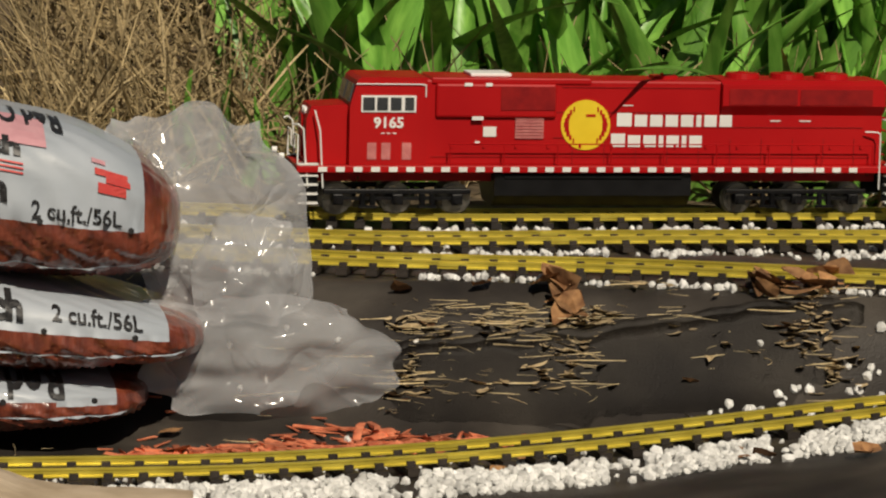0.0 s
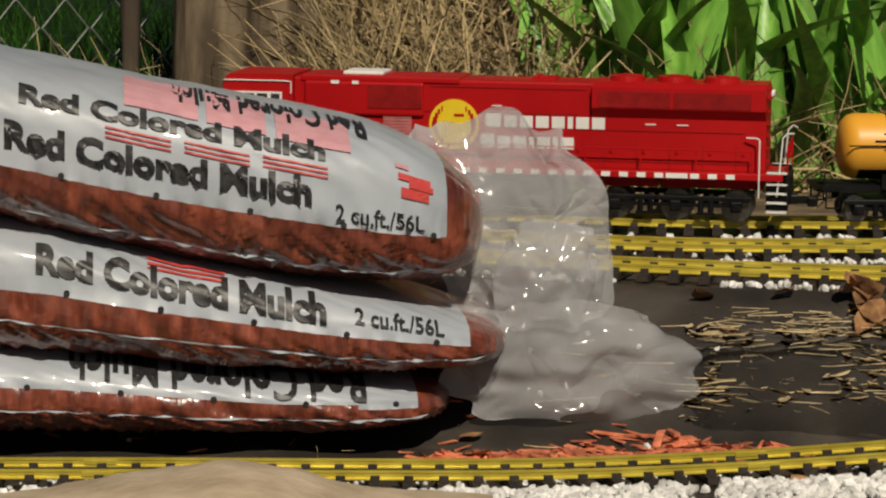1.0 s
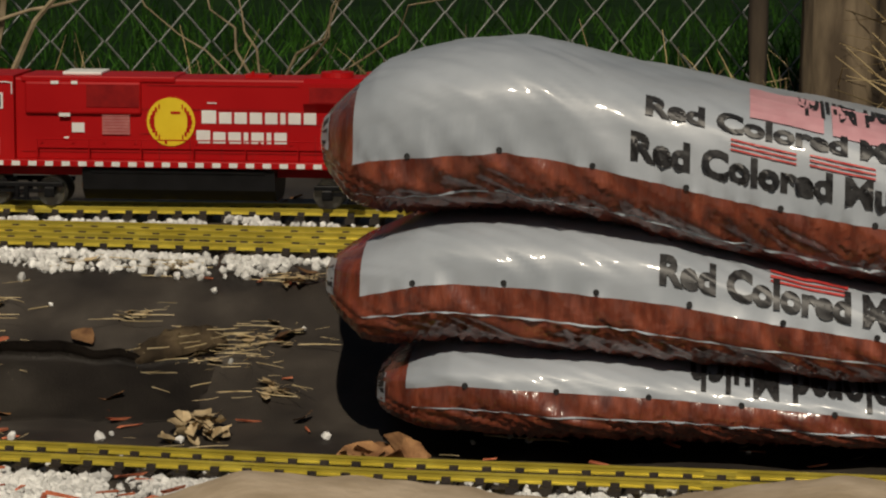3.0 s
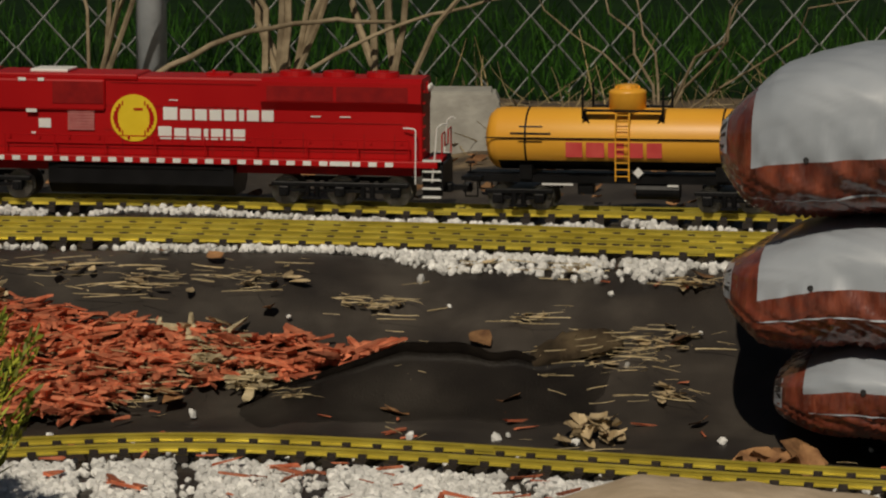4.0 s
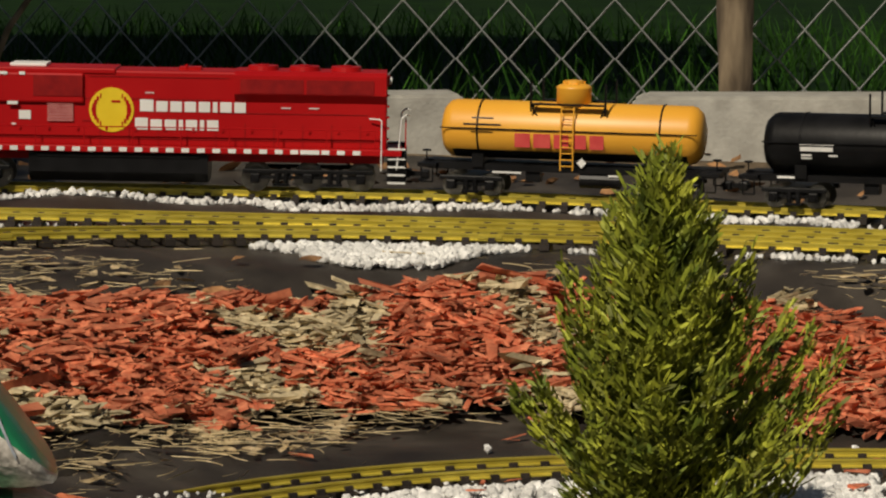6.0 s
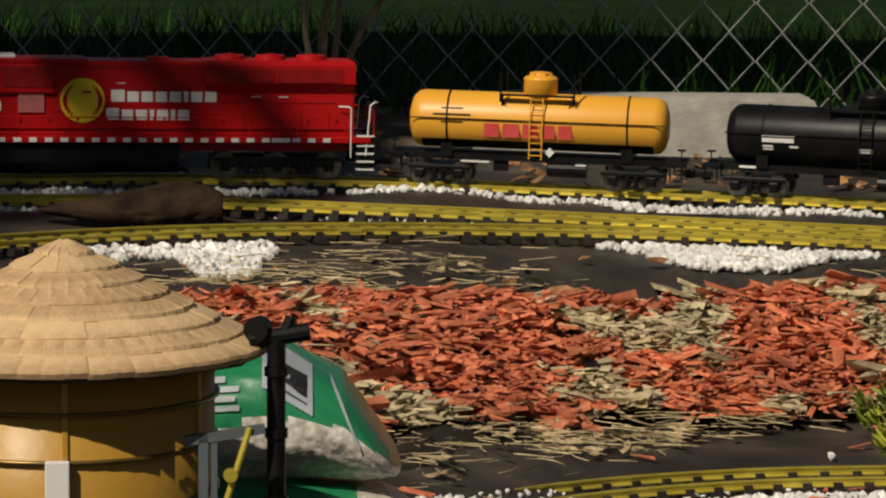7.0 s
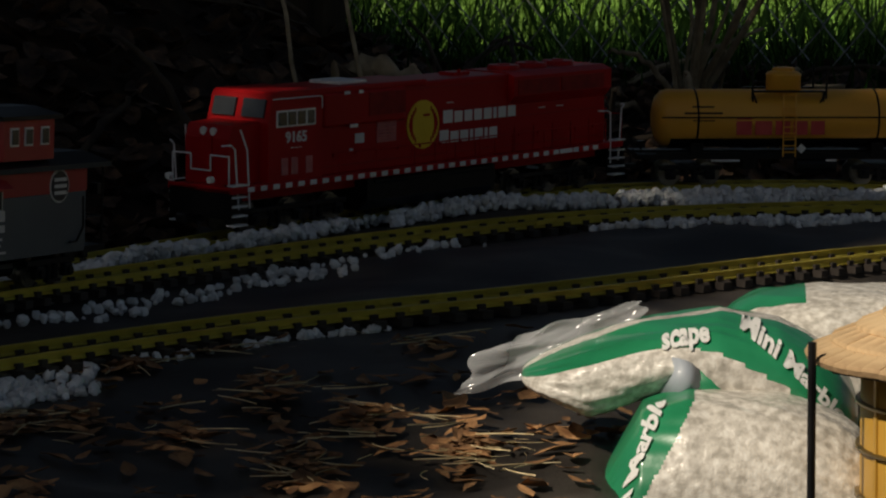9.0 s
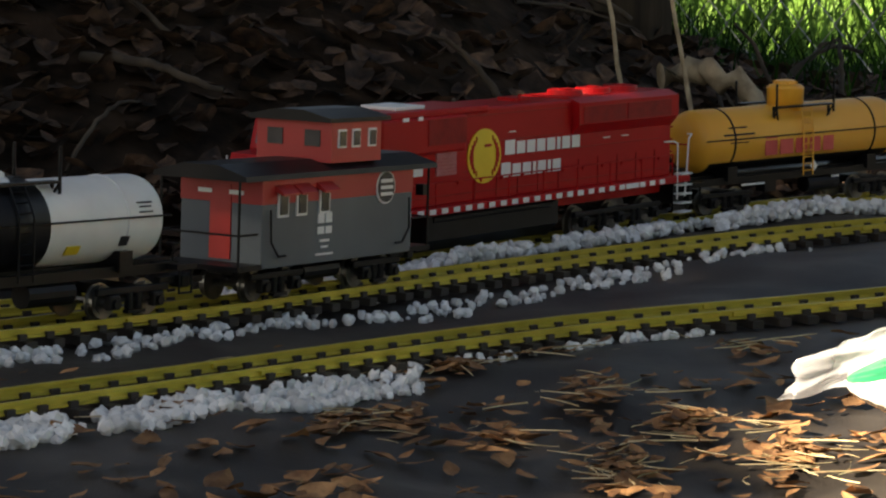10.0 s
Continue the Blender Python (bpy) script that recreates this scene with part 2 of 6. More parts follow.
# ---------------------------------------------------------------- ground
def build_ground():
    bear = np.concatenate([np.arange(-180, -14, 12.0), np.arange(-14, 94, 0.5), np.arange(94, 179, 12.0), [180.0]])
    rad = np.concatenate([np.arange(0.25, 1.3, 0.15), np.arange(1.3, 4.3, 0.028), np.arange(4.3, 7, 0.12), [8, 10, 13, 18, 26, 40, 70, 140, 400, 1500]])
    verts, faces, kinds = [], [], []
    for a in bear:
        zs = ground_z(np.full(len(rad), a), rad)
        for r, z in zip(rad, zs):
            w = wave(a, r) if -14.1 < a < 94 and r < 5 else 0
            verts.append(polar(a, r, z + w))
    nr = len(rad)
    for i in range(len(bear) - 1):
        for j in range(nr - 1):
            faces.append((i * nr + j, i * nr + j + 1, (i + 1) * nr + j + 1, (i + 1) * nr + j))
            a, r = bear[i], rad[j]
            ac = min(92, max(-12, a))
            p = polar(a, r)
            # the dark cloth reaches farther here, standing in for shade behind the train
            edge = 0.16 + 0.10 * noise.noise(Vector((p.x * 3, p.y * 3, 1))) + 0.30 * float(ease(6, 12, a) * (1 - ease(58, 64, a)))
            fence = FENCE_DIST / max(0.3, math.cos(radians(min(75, abs(a - FENCE_BEARING)))))
            if r < float(main_r(ac)) + edge:
                kinds.append(0)
            elif r < fence - 0.1 + 0.2 * noise.noise(Vector((p.x * 2, p.y * 2, 4))) or (a > 60 and r < 6.0):
                # past bearing 62 the soil takes the brown with shade in it
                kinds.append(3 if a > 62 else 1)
            else:
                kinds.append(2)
    # a plug beneath the tripod
    verts.append((0, 0, Z_FRONT))
    c = len(verts) - 1
    for i in range(len(bear) - 1):
        faces.append((c, i * nr, (i + 1) * nr))
        kinds.append(0)
    me = bpy.data.meshes.new("ground")
    me.from_pydata(verts, [], faces)
    for m in (M_FABRIC, M_SOIL, M_SHADELAWN, M_SHADEBROWN):
        me.materials.append(m)
    me.polygons.foreach_set("material_index", kinds)
    me.update()
    for p in me.polygons:
        p.use_smooth = True
    return tagged(new("ground", me), "dark landscape cloth with bare soil and lawn beyond", "ground", kind="structure")


ground = build_ground()


# ---------------------------------------------------------------- tracks
GAUGE, BANK = 0.045, 2.0


def centre_line(radius, z, a0, a1, step=0.4):
    return [polar(a, float(radius(a)), EYE - RAIL - (EYE - RAIL - z) * float((front_climb if radius is front_r else climb if radius is main_r else near_climb)(a))) for a in np.arange(a0, a1 + 0.01, step)]


def along(line):
    s = [0.0]
    for p, q in zip(line[:-1], line[1:]):
        s.append(s[-1] + (q - p).length)
    return np.array(s)


class Line:
    """A track's centre line, measured along its length, running to the left."""
    def __init__(self, radius, z, a0, a1):
        self.pts = np.array([tuple(p) for p in centre_line(radius, z, a0, a1)])
        d = np.linalg.norm(np.diff(self.pts, axis=0), axis=1)
        self.s = np.concatenate([[0], np.cumsum(d)])
        self.bear = np.degrees(np.arctan2(-self.pts[:, 0], self.pts[:, 1]))

    def at(self, s):
        return Vector([float(np.interp(s, self.s, self.pts[:, k])) for k in range(3)])

    def way(self, s):
        return (self.at(s + 0.02) - self.at(s - 0.02)).normalized()

    def of_bearing(self, a):
        return float(np.interp(a, self.bear, self.s))

    def place(self, s, h=0.0, base=0.0):
        """A pose on the track: x ahead (to the left), y away from the camera side's right, z up, leaning with the bank."""
        if base:
            p0, p1 = self.at(s - base / 2), self.at(s + base / 2)
            p, w = (p0 + p1) / 2, (p1 - p0).normalized()
        else:
            p, w = self.at(s), self.way(s)
        side = Vector((0, 0, 1)).cross(w).normalized()       # points to the camera's side when running left
        up = w.cross(side)
        m = Matrix((w, side, up)).transposed().to_4x4()
        return Matrix.Translation(p) @ m @ pose(0, 0, 0, -BANK, 0, 0) @ Matrix.Translation((0, 0, h))


L_MAIN = Line(main_r, Z_MAIN, -16, 90)
L_SIDING = Line(siding_r, Z_SIDING, -16, 91)
L_INNER = Line(inner_r, Z_INNER, -16, 91)
L_FRONT = Line(front_r, Z_FRONT, -15, 62)
RAIL_PROFILE = [(-0.0042, 0), (0.0042, 0), (0.0042, 0.0012), (0.0010, 0.0022), (0.0010, 0.0058), (0.0019, 0.0064), (0.0019, 0.0084), (-0.0019, 0.0084), (-0.0019, 0.0064), (-0.0010, 0.0058), (-0.0010, 0.0022), (-0.0042, 0.0012)]


def sweep(bm, line, profile, off, h, step=0.05):
    rings = []
    for s in np.arange(0, line.s[-1], step):
        m = line.place(s)
        rings.append([bm.verts.new(m @ Vector((0, off + u, h + v))) for u, v in profile])
    n = len(profile)
    for q0, q1 in zip(rings[:-1], rings[1:]):
        for k in range(n):
            bm.faces.new((q0[k], q0[(k + 1) % n], q1[(k + 1) % n], q1[k]))
    bm.faces.new(rings[0])
    bm.faces.new(rings[-1])
    bmesh.ops.recalc_face_normals(bm, faces=bm.faces)


def tie_mesh():
    bm = bmesh.new()
    box(bm, 0, 0, 0.0035, 0.0125, 0.082, 0.0075)
    for y in (-GAUGE / 2 - 0.0019, GAUGE / 2 + 0.0019):
        for o in (-0.0048, 0.0048):
            box(bm, 0, y + o, 0.0098, 0.0085, 0.0036, 0.0052)
    return mesh_of(bm, "tie", M_TIE)


TIE = tie_mesh()


def build_track(name, line, label):
    t = thing(name, label, "track", kind="structure")
    for off in (-GAUGE / 2 - 0.0019, GAUGE / 2 + 0.0019):
        bm = bmesh.new()
        sweep(bm, line, RAIL_PROFILE, off, 0.0083)
        part("rail", bm, M_BRASS, t, "yellow brass rail")
        bm = bmesh.new()
        for s in np.arange(0.22, line.s[-1], 0.62):
            m = line.place(s)
            vs = box(bm, 0, off, 0.0128, 0.030, 0.0066, 0.0040)
            bmesh.ops.transform(bm, matrix=m, verts=vs)
        part("rail_joiner", bm, M_BRASS, t)
    for s in np.arange(0.01, line.s[-1], 0.0315):
        ob = new("tie", TIE)
        ob.parent = t
        ob.matrix_basis = line.place(s) @ pose(0, 0, 0, 0, 0, random.uniform(-1, 1))
    return t


for t_name, t_line, t_label in (("track_main", L_MAIN, "outer garden railway track with brass rails and dark ties"),
                                ("track_siding", L_SIDING, "middle garden railway track with brass rails in white stones"),
                                ("track_inner", L_INNER, "inner garden railway track with brass rails on dark cloth"),
                                ("track_front", L_FRONT, "curved front garden railway track with brass rails")):
    build_track(t_name, t_line, t_label)

# ---------------------------------------------------------------- more materials
M_STRAW = surface("dry_straw", (0.46, 0.35, 0.18), (0.72, 0.60, 0.38), 90, 0.85, bump=0.2, rnd=0.35)
M_LEAF = surface("dead_leaf", (0.15, 0.065, 0.025), (0.38, 0.20, 0.085), 60, 0.85, bump=0.4, rnd=0.5)
# darker copy of the dead leaf: the bank's shade put into its browns
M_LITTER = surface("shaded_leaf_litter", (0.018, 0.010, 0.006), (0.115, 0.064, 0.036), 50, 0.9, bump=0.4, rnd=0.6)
M_CHIP = surface("red_dyed_chip", (0.43, 0.100, 0.046), (0.68, 0.225, 0.115), 70, 0.8, bump=0.5, rnd=0.4, stretch=(1, 1, 1))
M_GREYCHIP = surface("weathered_chip", (0.36, 0.29, 0.17), (0.60, 0.50, 0.32), 70, 0.9, bump=0.4, rnd=0.35)
M_MULCH = surface("mulch_behind_film", (0.100, 0.020, 0.011), (0.30, 0.075, 0.040), 45, 0.34, bump=0.9, bump_scale=40, c3=(0.19, 0.042, 0.022), coat=1.0, stretch=(1.8, 1.0, 0.55))
M_FILM = surface("white_printed_film", (0.335, 0.375, 0.425), (0.425, 0.468, 0.525), 13, 0.46, bump=0.14, bump_scale=30, coat=0.22)
M_INK = surface("black_ink", (0.012, 0.012, 0.014), (0.03, 0.03, 0.032), 200, 0.45, bump=0.0)
M_PINK = surface("pink_ink", (0.60, 0.30, 0.34), (0.66, 0.36, 0.40), 60, 0.45, bump=0.0)
M_REDINK = surface("red_ink", (0.55, 0.05, 0.05), (0.62, 0.08, 0.07), 60, 0.45, bump=0.0)
M_CONCRETE = surface("concrete", (0.30, 0.29, 0.26), (0.42, 0.41, 0.37), 30, 0.9, bump=0.3, bump_scale=160)
M_BARK = surface("bark", (0.07, 0.05, 0.032), (0.26, 0.20, 0.13), 28, 0.95, bump=1.0, bump_scale=40, stretch=(1, 1, 0.25))
M_DARKBARK = surface("dark_bark", (0.03, 0.022, 0.016), (0.10, 0.075, 0.05), 22, 0.95, bump=1.0, bump_scale=30, stretch=(1, 1, 0.25))
M_TWIG = surface("dry_twig", (0.20, 0.15, 0.09), (0.40, 0.32, 0.21), 40, 0.9, bump=0.4, rnd=0.25)
M_GALV = surface("galvanised_wire", (0.33, 0.34, 0.33), (0.48, 0.49, 0.48), 60, 0.5, 0.5, 0.1)
M_IRIS = surface("iris_leaf", (0.095, 0.265, 0.034), (0.23, 0.48, 0.085), 26, 0.42, bump=0.15, rnd=0.35, stretch=(1, 1, 0.2))
M_CONIFER = surface("conifer_scale", (0.085, 0.125, 0.010), (0.38, 0.40, 0.04), 26, 0.65, bump=0.2, rnd=0.6)
# lit and shaded copies of one grass: sunlight and shade put into colour
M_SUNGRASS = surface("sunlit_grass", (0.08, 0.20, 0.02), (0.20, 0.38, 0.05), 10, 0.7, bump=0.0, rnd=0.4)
M_SHADEGREEN = surface("shaded_green", (0.007, 0.030, 0.004), (0.030, 0.092, 0.012), 10, 0.8, bump=0.0, rnd=0.5, spec=0.08)
M_DRYGRASS = surface("dry_grass", (0.26, 0.19, 0.09), (0.46, 0.36, 0.20), 20, 0.85, bump=0.0, rnd=0.45)
M_GREENFILM = surface("green_printed_film", (0.010, 0.20, 0.085), (0.016, 0.27, 0.12), 20, 0.35, bump=0.15, bump_scale=40, coat=0.4)
M_BAGWHITE = surface("marble_behind_film", (0.44, 0.41, 0.36), (0.80, 0.77, 0.71), 150, 0.42, bump=0.6, bump_scale=95, coat=0.35, c3=(0.64, 0.60, 0.54))
M_SHINGLE = surface("tan_shingle", (0.40, 0.25, 0.13), (0.68, 0.49, 0.28), 26, 0.85, bump=0.4, bump_scale=160, rnd=0.09, c3=(0.62, 0.43, 0.24))
M_TANK = surface("ochre_tank", (0.42, 0.225, 0.032), (0.50, 0.275, 0.042), 10, 0.42, bump=0.08, bump_scale=90)
M_BAND = surface("tank_hoop", (0.16, 0.10, 0.03), (0.24, 0.16, 0.05), 50, 0.35, 0.6, 0.0)
M_GREY = surface("grey_shell", (0.085, 0.105, 0.12), (0.11, 0.135, 0.15), 12, 0.45, bump=0.0)
M_CABRED = surface("caboose_red", (0.42, 0.025, 0.022), (0.50, 0.035, 0.03), 12, 0.45, bump=0.0)
M_DARKRED = surface("dark_red_grille", (0.22, 0.006, 0.008), (0.30, 0.010, 0.010), 80, 0.5, bump=0.15, bump_scale=500, spec=0.2)
# red of the louvres with the sun's paling put into the colour
M_SUNRED = surface("sun_paled_red", (0.46, 0.12, 0.12), (0.58, 0.20, 0.19), 80, 0.5, bump=0.3, bump_scale=500)
M_LOGO = surface("yellow_emblem", (0.74, 0.52, 0.02), (0.80, 0.58, 0.03), 40, 0.45, bump=0.0)
M_STEEL = surface("bare_wheel_steel", (0.16, 0.15, 0.13), (0.30, 0.29, 0.26), 60, 0.3, 0.9, 0.0)
M_SAND = surface("tan_sandstone", (0.40, 0.31, 0.21), (0.56, 0.45, 0.33), 24, 0.95, bump=0.5, bump_scale=90)
M_POST = surface("galvanised_post", (0.54, 0.59, 0.64), (0.66, 0.71, 0.76), 30, 0.5, 0.15, 0.1)
M_FLAKE = surface("oak_leaf_scrap", (0.32, 0.23, 0.12), (0.56, 0.44, 0.27), 60, 0.9, bump=0.4, rnd=0.3)
# black plastic edge, with the shadow of its curl put into the colour
M_HEM = surface("black_shadowed_hem", (0.008, 0.006, 0.005), (0.018, 0.014, 0.011), 40, 0.9, bump=0.3, bump_scale=300, spec=0.1)
M_GLASSY = surface("dark_glazing", (0.03, 0.035, 0.04), (0.06, 0.065, 0.07), 20, 0.12, bump=0.0)


def clear_film(n, l, b):
    b.inputs["Base Color"].default_value = (0.52, 0.53, 0.55, 1)
    b.inputs["Roughness"].default_value = 0.10
    tc = n.new("ShaderNodeTexCoord")
    wp = n.new("ShaderNodeTexNoise")
    wp.inputs["Scale"].default_value = 9
    l.new(tc.outputs["Object"], wp.inputs[0])
    mixed = n.new("ShaderNodeVectorMath")
    mixed.operation = "MULTIPLY_ADD"
    mixed.inputs[1].default_value = (0.16, 0.16, 0.16)
    l.new(wp.outputs["Color"], mixed.inputs[0])
    l.new(tc.outputs["Object"], mixed.inputs[2])
    t = n.new("ShaderNodeTexVoronoi")               # sharp crumple lines
    t.feature = "DISTANCE_TO_EDGE"
    t.inputs["Scale"].default_value = 15
    l.new(mixed.outputs[0], t.inputs["Vector"])
    bp = n.new("ShaderNodeBump")
    bp.inputs["Strength"].default_value, bp.inputs["Distance"].default_value = 0.55, 0.02
    l.new(t.outputs["Distance"], bp.inputs["Height"])
    l.new(bp.outputs[0], b.inputs["Normal"])
    tr = n.new("ShaderNodeBsdfTransparent")
    mx = n.new("ShaderNodeMixShader")
    t2 = n.new("ShaderNodeTexNoise")
    t2.inputs["Scale"].default_value = 9
    l.new(tc.outputs["Object"], t2.inputs[0])
    mr = n.new("ShaderNodeMapRange")
    mr.inputs[1].default_value, mr.inputs[2].default_value, mr.inputs[3].default_value, mr.inputs[4].default_value = 0.30, 0.72, 0.22, 0.52
    l.new(t2.outputs[0], mr.inputs[0])
    l.new(mr.outputs[0], mx.inputs[0])
    l.new(tr.outputs[0], mx.inputs[1])
    l.new(b.outputs[0], mx.inputs[2])
    l.new(mx.outputs[0], n["Material Output"].inputs[0])


M_CLEAR = mat("clear_plastic_film", clear_film)


# ---------------------------------------------------------------- scatter
def surface_at(a, r, lift=0.0):
    return polar(a, r, gz(a, r) + wave(a, r) + mound(a, r) + lift)


def mound(a, r):
    """The heap of dyed mulch on the slope."""
    rf, rc = float(front_r(min(64, max(-12, a)))), float(inner_r(min(92, max(-12, a))))
    u = (r - rf) / max(0.2, rc - rf)
    e = float(ease(27, 38, a) * (1 - ease(53, 58, a)))
    return 0.028 * e * math.exp(-((u - 0.50) / 0.2) ** 2)


def scatter(name, shapes, places, material, label, category):
    """Joins many small rigid pieces, each a shape with a pose, into one mesh."""
    vs, fs, k = [], [], 0
    for i, m in enumerate(places):
        sv, sf = shapes[i % len(shapes)]
        vs.extend((m @ v)[:] for v in sv)
        fs.extend(tuple(q + k for q in f) for f in sf)
        k += len(sv)
    me = bpy.data.meshes.new(name)
    me.from_pydata(vs, [], fs)
    me.materials.append(material)
    me.update()
    return tagged(new(name, me), label, category, kind="stuff")


def shape_of(bm):
    bm.verts.index_update()
    out = ([v.co.copy() for v in bm.verts], [tuple(v.index for v in f.verts) for f in bm.faces])
    bm.free()
    return out


def stone_shapes(n=8):
    out = []
    for _ in range(n):
        bm = bmesh.new()
        bmesh.ops.create_icosphere(bm, subdivisions=1, radius=0.5)
        for v in bm.verts:
            v.co *= random.uniform(0.7, 1.2)
            v.co.z *= 0.75
        out.append(shape_of(bm))
    return out


def blade_shape(w, bend, n=4, tip=0.15, thick=0.0):
    """A strip one metre long along z, drooping towards +y."""
    vs, fs = [], []
    for i in range(n + 1):
        u = i / n
        wd = w * (1 - (1 - tip) * u ** 1.6)
        y, z = bend * u * u, u * (1 - 0.35 * abs(bend) * u)
        vs += [Vector((-wd / 2, y, z)), Vector((0, y + w * 0.22, z)), Vector((wd / 2, y, z))]
    for i in range(n):
        k = i * 3
        fs += [(k, k + 1, k + 4, k + 3), (k + 1, k + 2, k + 5, k + 4)]
    return vs, fs


def chip_shapes(n=8):
    out = []
    for _ in range(n):
        bm = bmesh.new()
        box(bm, 0, 0, 0, 1, random.uniform(0.10, 0.24), random.uniform(0.05, 0.11))
        for v in bm.verts:
            v.co += Vector((random.uniform(-0.16, 0.16), random.uniform(-0.05, 0.05), random.uniform(-0.03, 0.03)))
        out.append(shape_of(bm))
    return out


def leaf_shapes(n=6):
    out = []
    for _ in range(n):
        vs, fs = [], []
        c, d = random.uniform(-0.3, 0.5), random.uniform(-0.3, 0.4)
        for i, w in enumerate((0.04, 0.28, 0.36, 0.22, 0.03)):
            x = i / 4 - 0.5
            for s in (-1, 0, 1):
                vs.append(Vector((x, s * w * random.uniform(0.75, 1.2), c * x * x + d * abs(s) * w + random.uniform(-0.04, 0.04))))
        for i in range(4):
            k = i * 3
            fs += [(k, k + 1, k + 4, k + 3), (k + 1, k + 2, k + 5, k + 4)]
        out.append((vs, fs))
    return out


def spin(p, size, tilt=180.0, sx=1.0):
    u = random.uniform
    return Matrix.Translation(p) @ pose(0, 0, 0, u(-tilt, tilt), u(-tilt, tilt), u(0, 360)) @ Matrix.Diagonal((size * sx, size, size, 1))


rnd = random.uniform
STONES, CHIPS, LEAVES = stone_shapes(), chip_shapes(14), leaf_shapes()


def stones_by(track, bands):
    """Stones beside a track: bearings, offsets from its centre (towards the eye is negative), number, size."""
    out = []
    for a0, a1, o0, o1, n, size in bands:
        for _ in range(int(n * 1.5)):
            a = rnd(a0, a1)
            edge = noise.noise(Vector((a * 0.9, o0 * 5, 2.0)))
            if edge < -0.28 and rnd(0, 1) < 0.85:
                continue
            taper = 1.0 if a1 - a0 > 12 else min(1.0, 0.15 + 3.2 * min(a - a0, a1 - a) / (a1 - a0))
            if rnd(0, 1) > taper + 0.1:
                continue
            o = o1 + (o0 - o1) * taper * (1 - rnd(0, 1) ** (1 - 0.5 * edge))
            r = float(track(a)) + o
            s = size * rnd(0.45, 1.1)
            heap = 0.010 if size > 0.016 and o < -0.045 else 0.0
            out.append(spin(surface_at(a, r, s * rnd(0.15, 0.42) + heap * rnd(0, 1)), s))
    return out


places = stones_by(main_r, [(-14, 22, -0.120, -0.046, 420, 0.012), (22, 62, -0.135, -0.046, 1500, 0.013), (59, 80, -0.135, -0.020, 3200, 0.0165), (38, 62, 0.05, 0.12, 160, 0.011)])
scatter("gravel_outer", STONES, places, M_STONE, "white marble chips beside the outer track", "gravel")
places = stones_by(siding_r, [(-14, 16, -0.125, -0.048, 420, 0.012), (58, 66, -0.17, -0.05, 420, 0.013), (68, 79, -0.19, -0.10, 150, 0.013), (78, 88, -0.15, -0.045, 220, 0.013), (-14, 88, -0.03, 0.03, 700, 0.008)])
scatter("gravel_middle", STONES, places, M_STONE, "scattered white marble chips beside the middle track", "gravel")
places = stones_by(inner_r, [(-14, 14, -0.075, -0.044, 190, 0.012), (18, 33, -0.10, -0.044, 700, 0.013), (20, 29, -0.15, -0.08, 420, 0.013), (32, 42, -0.09, -0.044, 90, 0.013),
                             (41, 46.8, -0.115, -0.044, 640, 0.0135), (42.2, 45.8, -0.17, -0.10, 300, 0.014), (53.4, 57.4, -0.11, -0.05, 300, 0.014), (53.3, 55.3, -0.27, -0.10, 300, 0.014), (76, 90, -0.17, -0.05, 800, 0.014), (70, 76, -0.08, -0.046, 90, 0.012)])
scatter("gravel_inner", STONES, places, M_STONE, "bright white marble chips along the inner track", "gravel")
places = stones_by(front_r, [(-14, 5, -0.16, -0.046, 1500, 0.0135), (4, 15, -0.10, -0.046, 420, 0.0135), (13, 25, -0.22, -0.046, 900, 0.0135), (22, 36, -0.36, -0.046, 3600, 0.0135), (34, 51, -0.40, -0.05, 3000, 0.0135),
                             (-14, -5, 0.05, 0.11, 80, 0.012), (-14, 50, -0.02, 0.02, 350, 0.007)])
scatter("gravel_front", STONES, places, M_STONE, "thick white marble chips along the front track", "gravel")
places = [spin(surface_at(a, r, 0.004), rnd(0.006, 0.014)) for a, r in ((rnd(-12, 50), rnd(2.75, 3.3)) for _ in range(80))]
scatter("loose_gravel", STONES, places, M_STONE, "single white marble chips lying on dark cloth", "gravel")

# dyed mulch heap: its far and near edge along the bearing
MULCH_FAR = smooth_table([(27.6, 3.135), (30.5, 3.18), (32.8, 3.20), (34.5, 3.23), (36, 3.265), (39.5, 3.285), (43, 3.285), (46, 3.268), (48, 3.215), (50, 3.14), (53, 3.02), (54.2, 2.95), (57.5, 2.80)])
MULCH_NEAR = smooth_table([(27.6, 3.12), (30.4, 3.08), (32.2, 3.085), (33.7, 3.04), (36, 3.00), (41, 3.03), (43.5, 3.01), (46, 3.00), (47.4, 2.93), (49, 2.86), (50.9, 2.70), (53, 2.60), (57.5, 2.55)])
red, grey = [], []
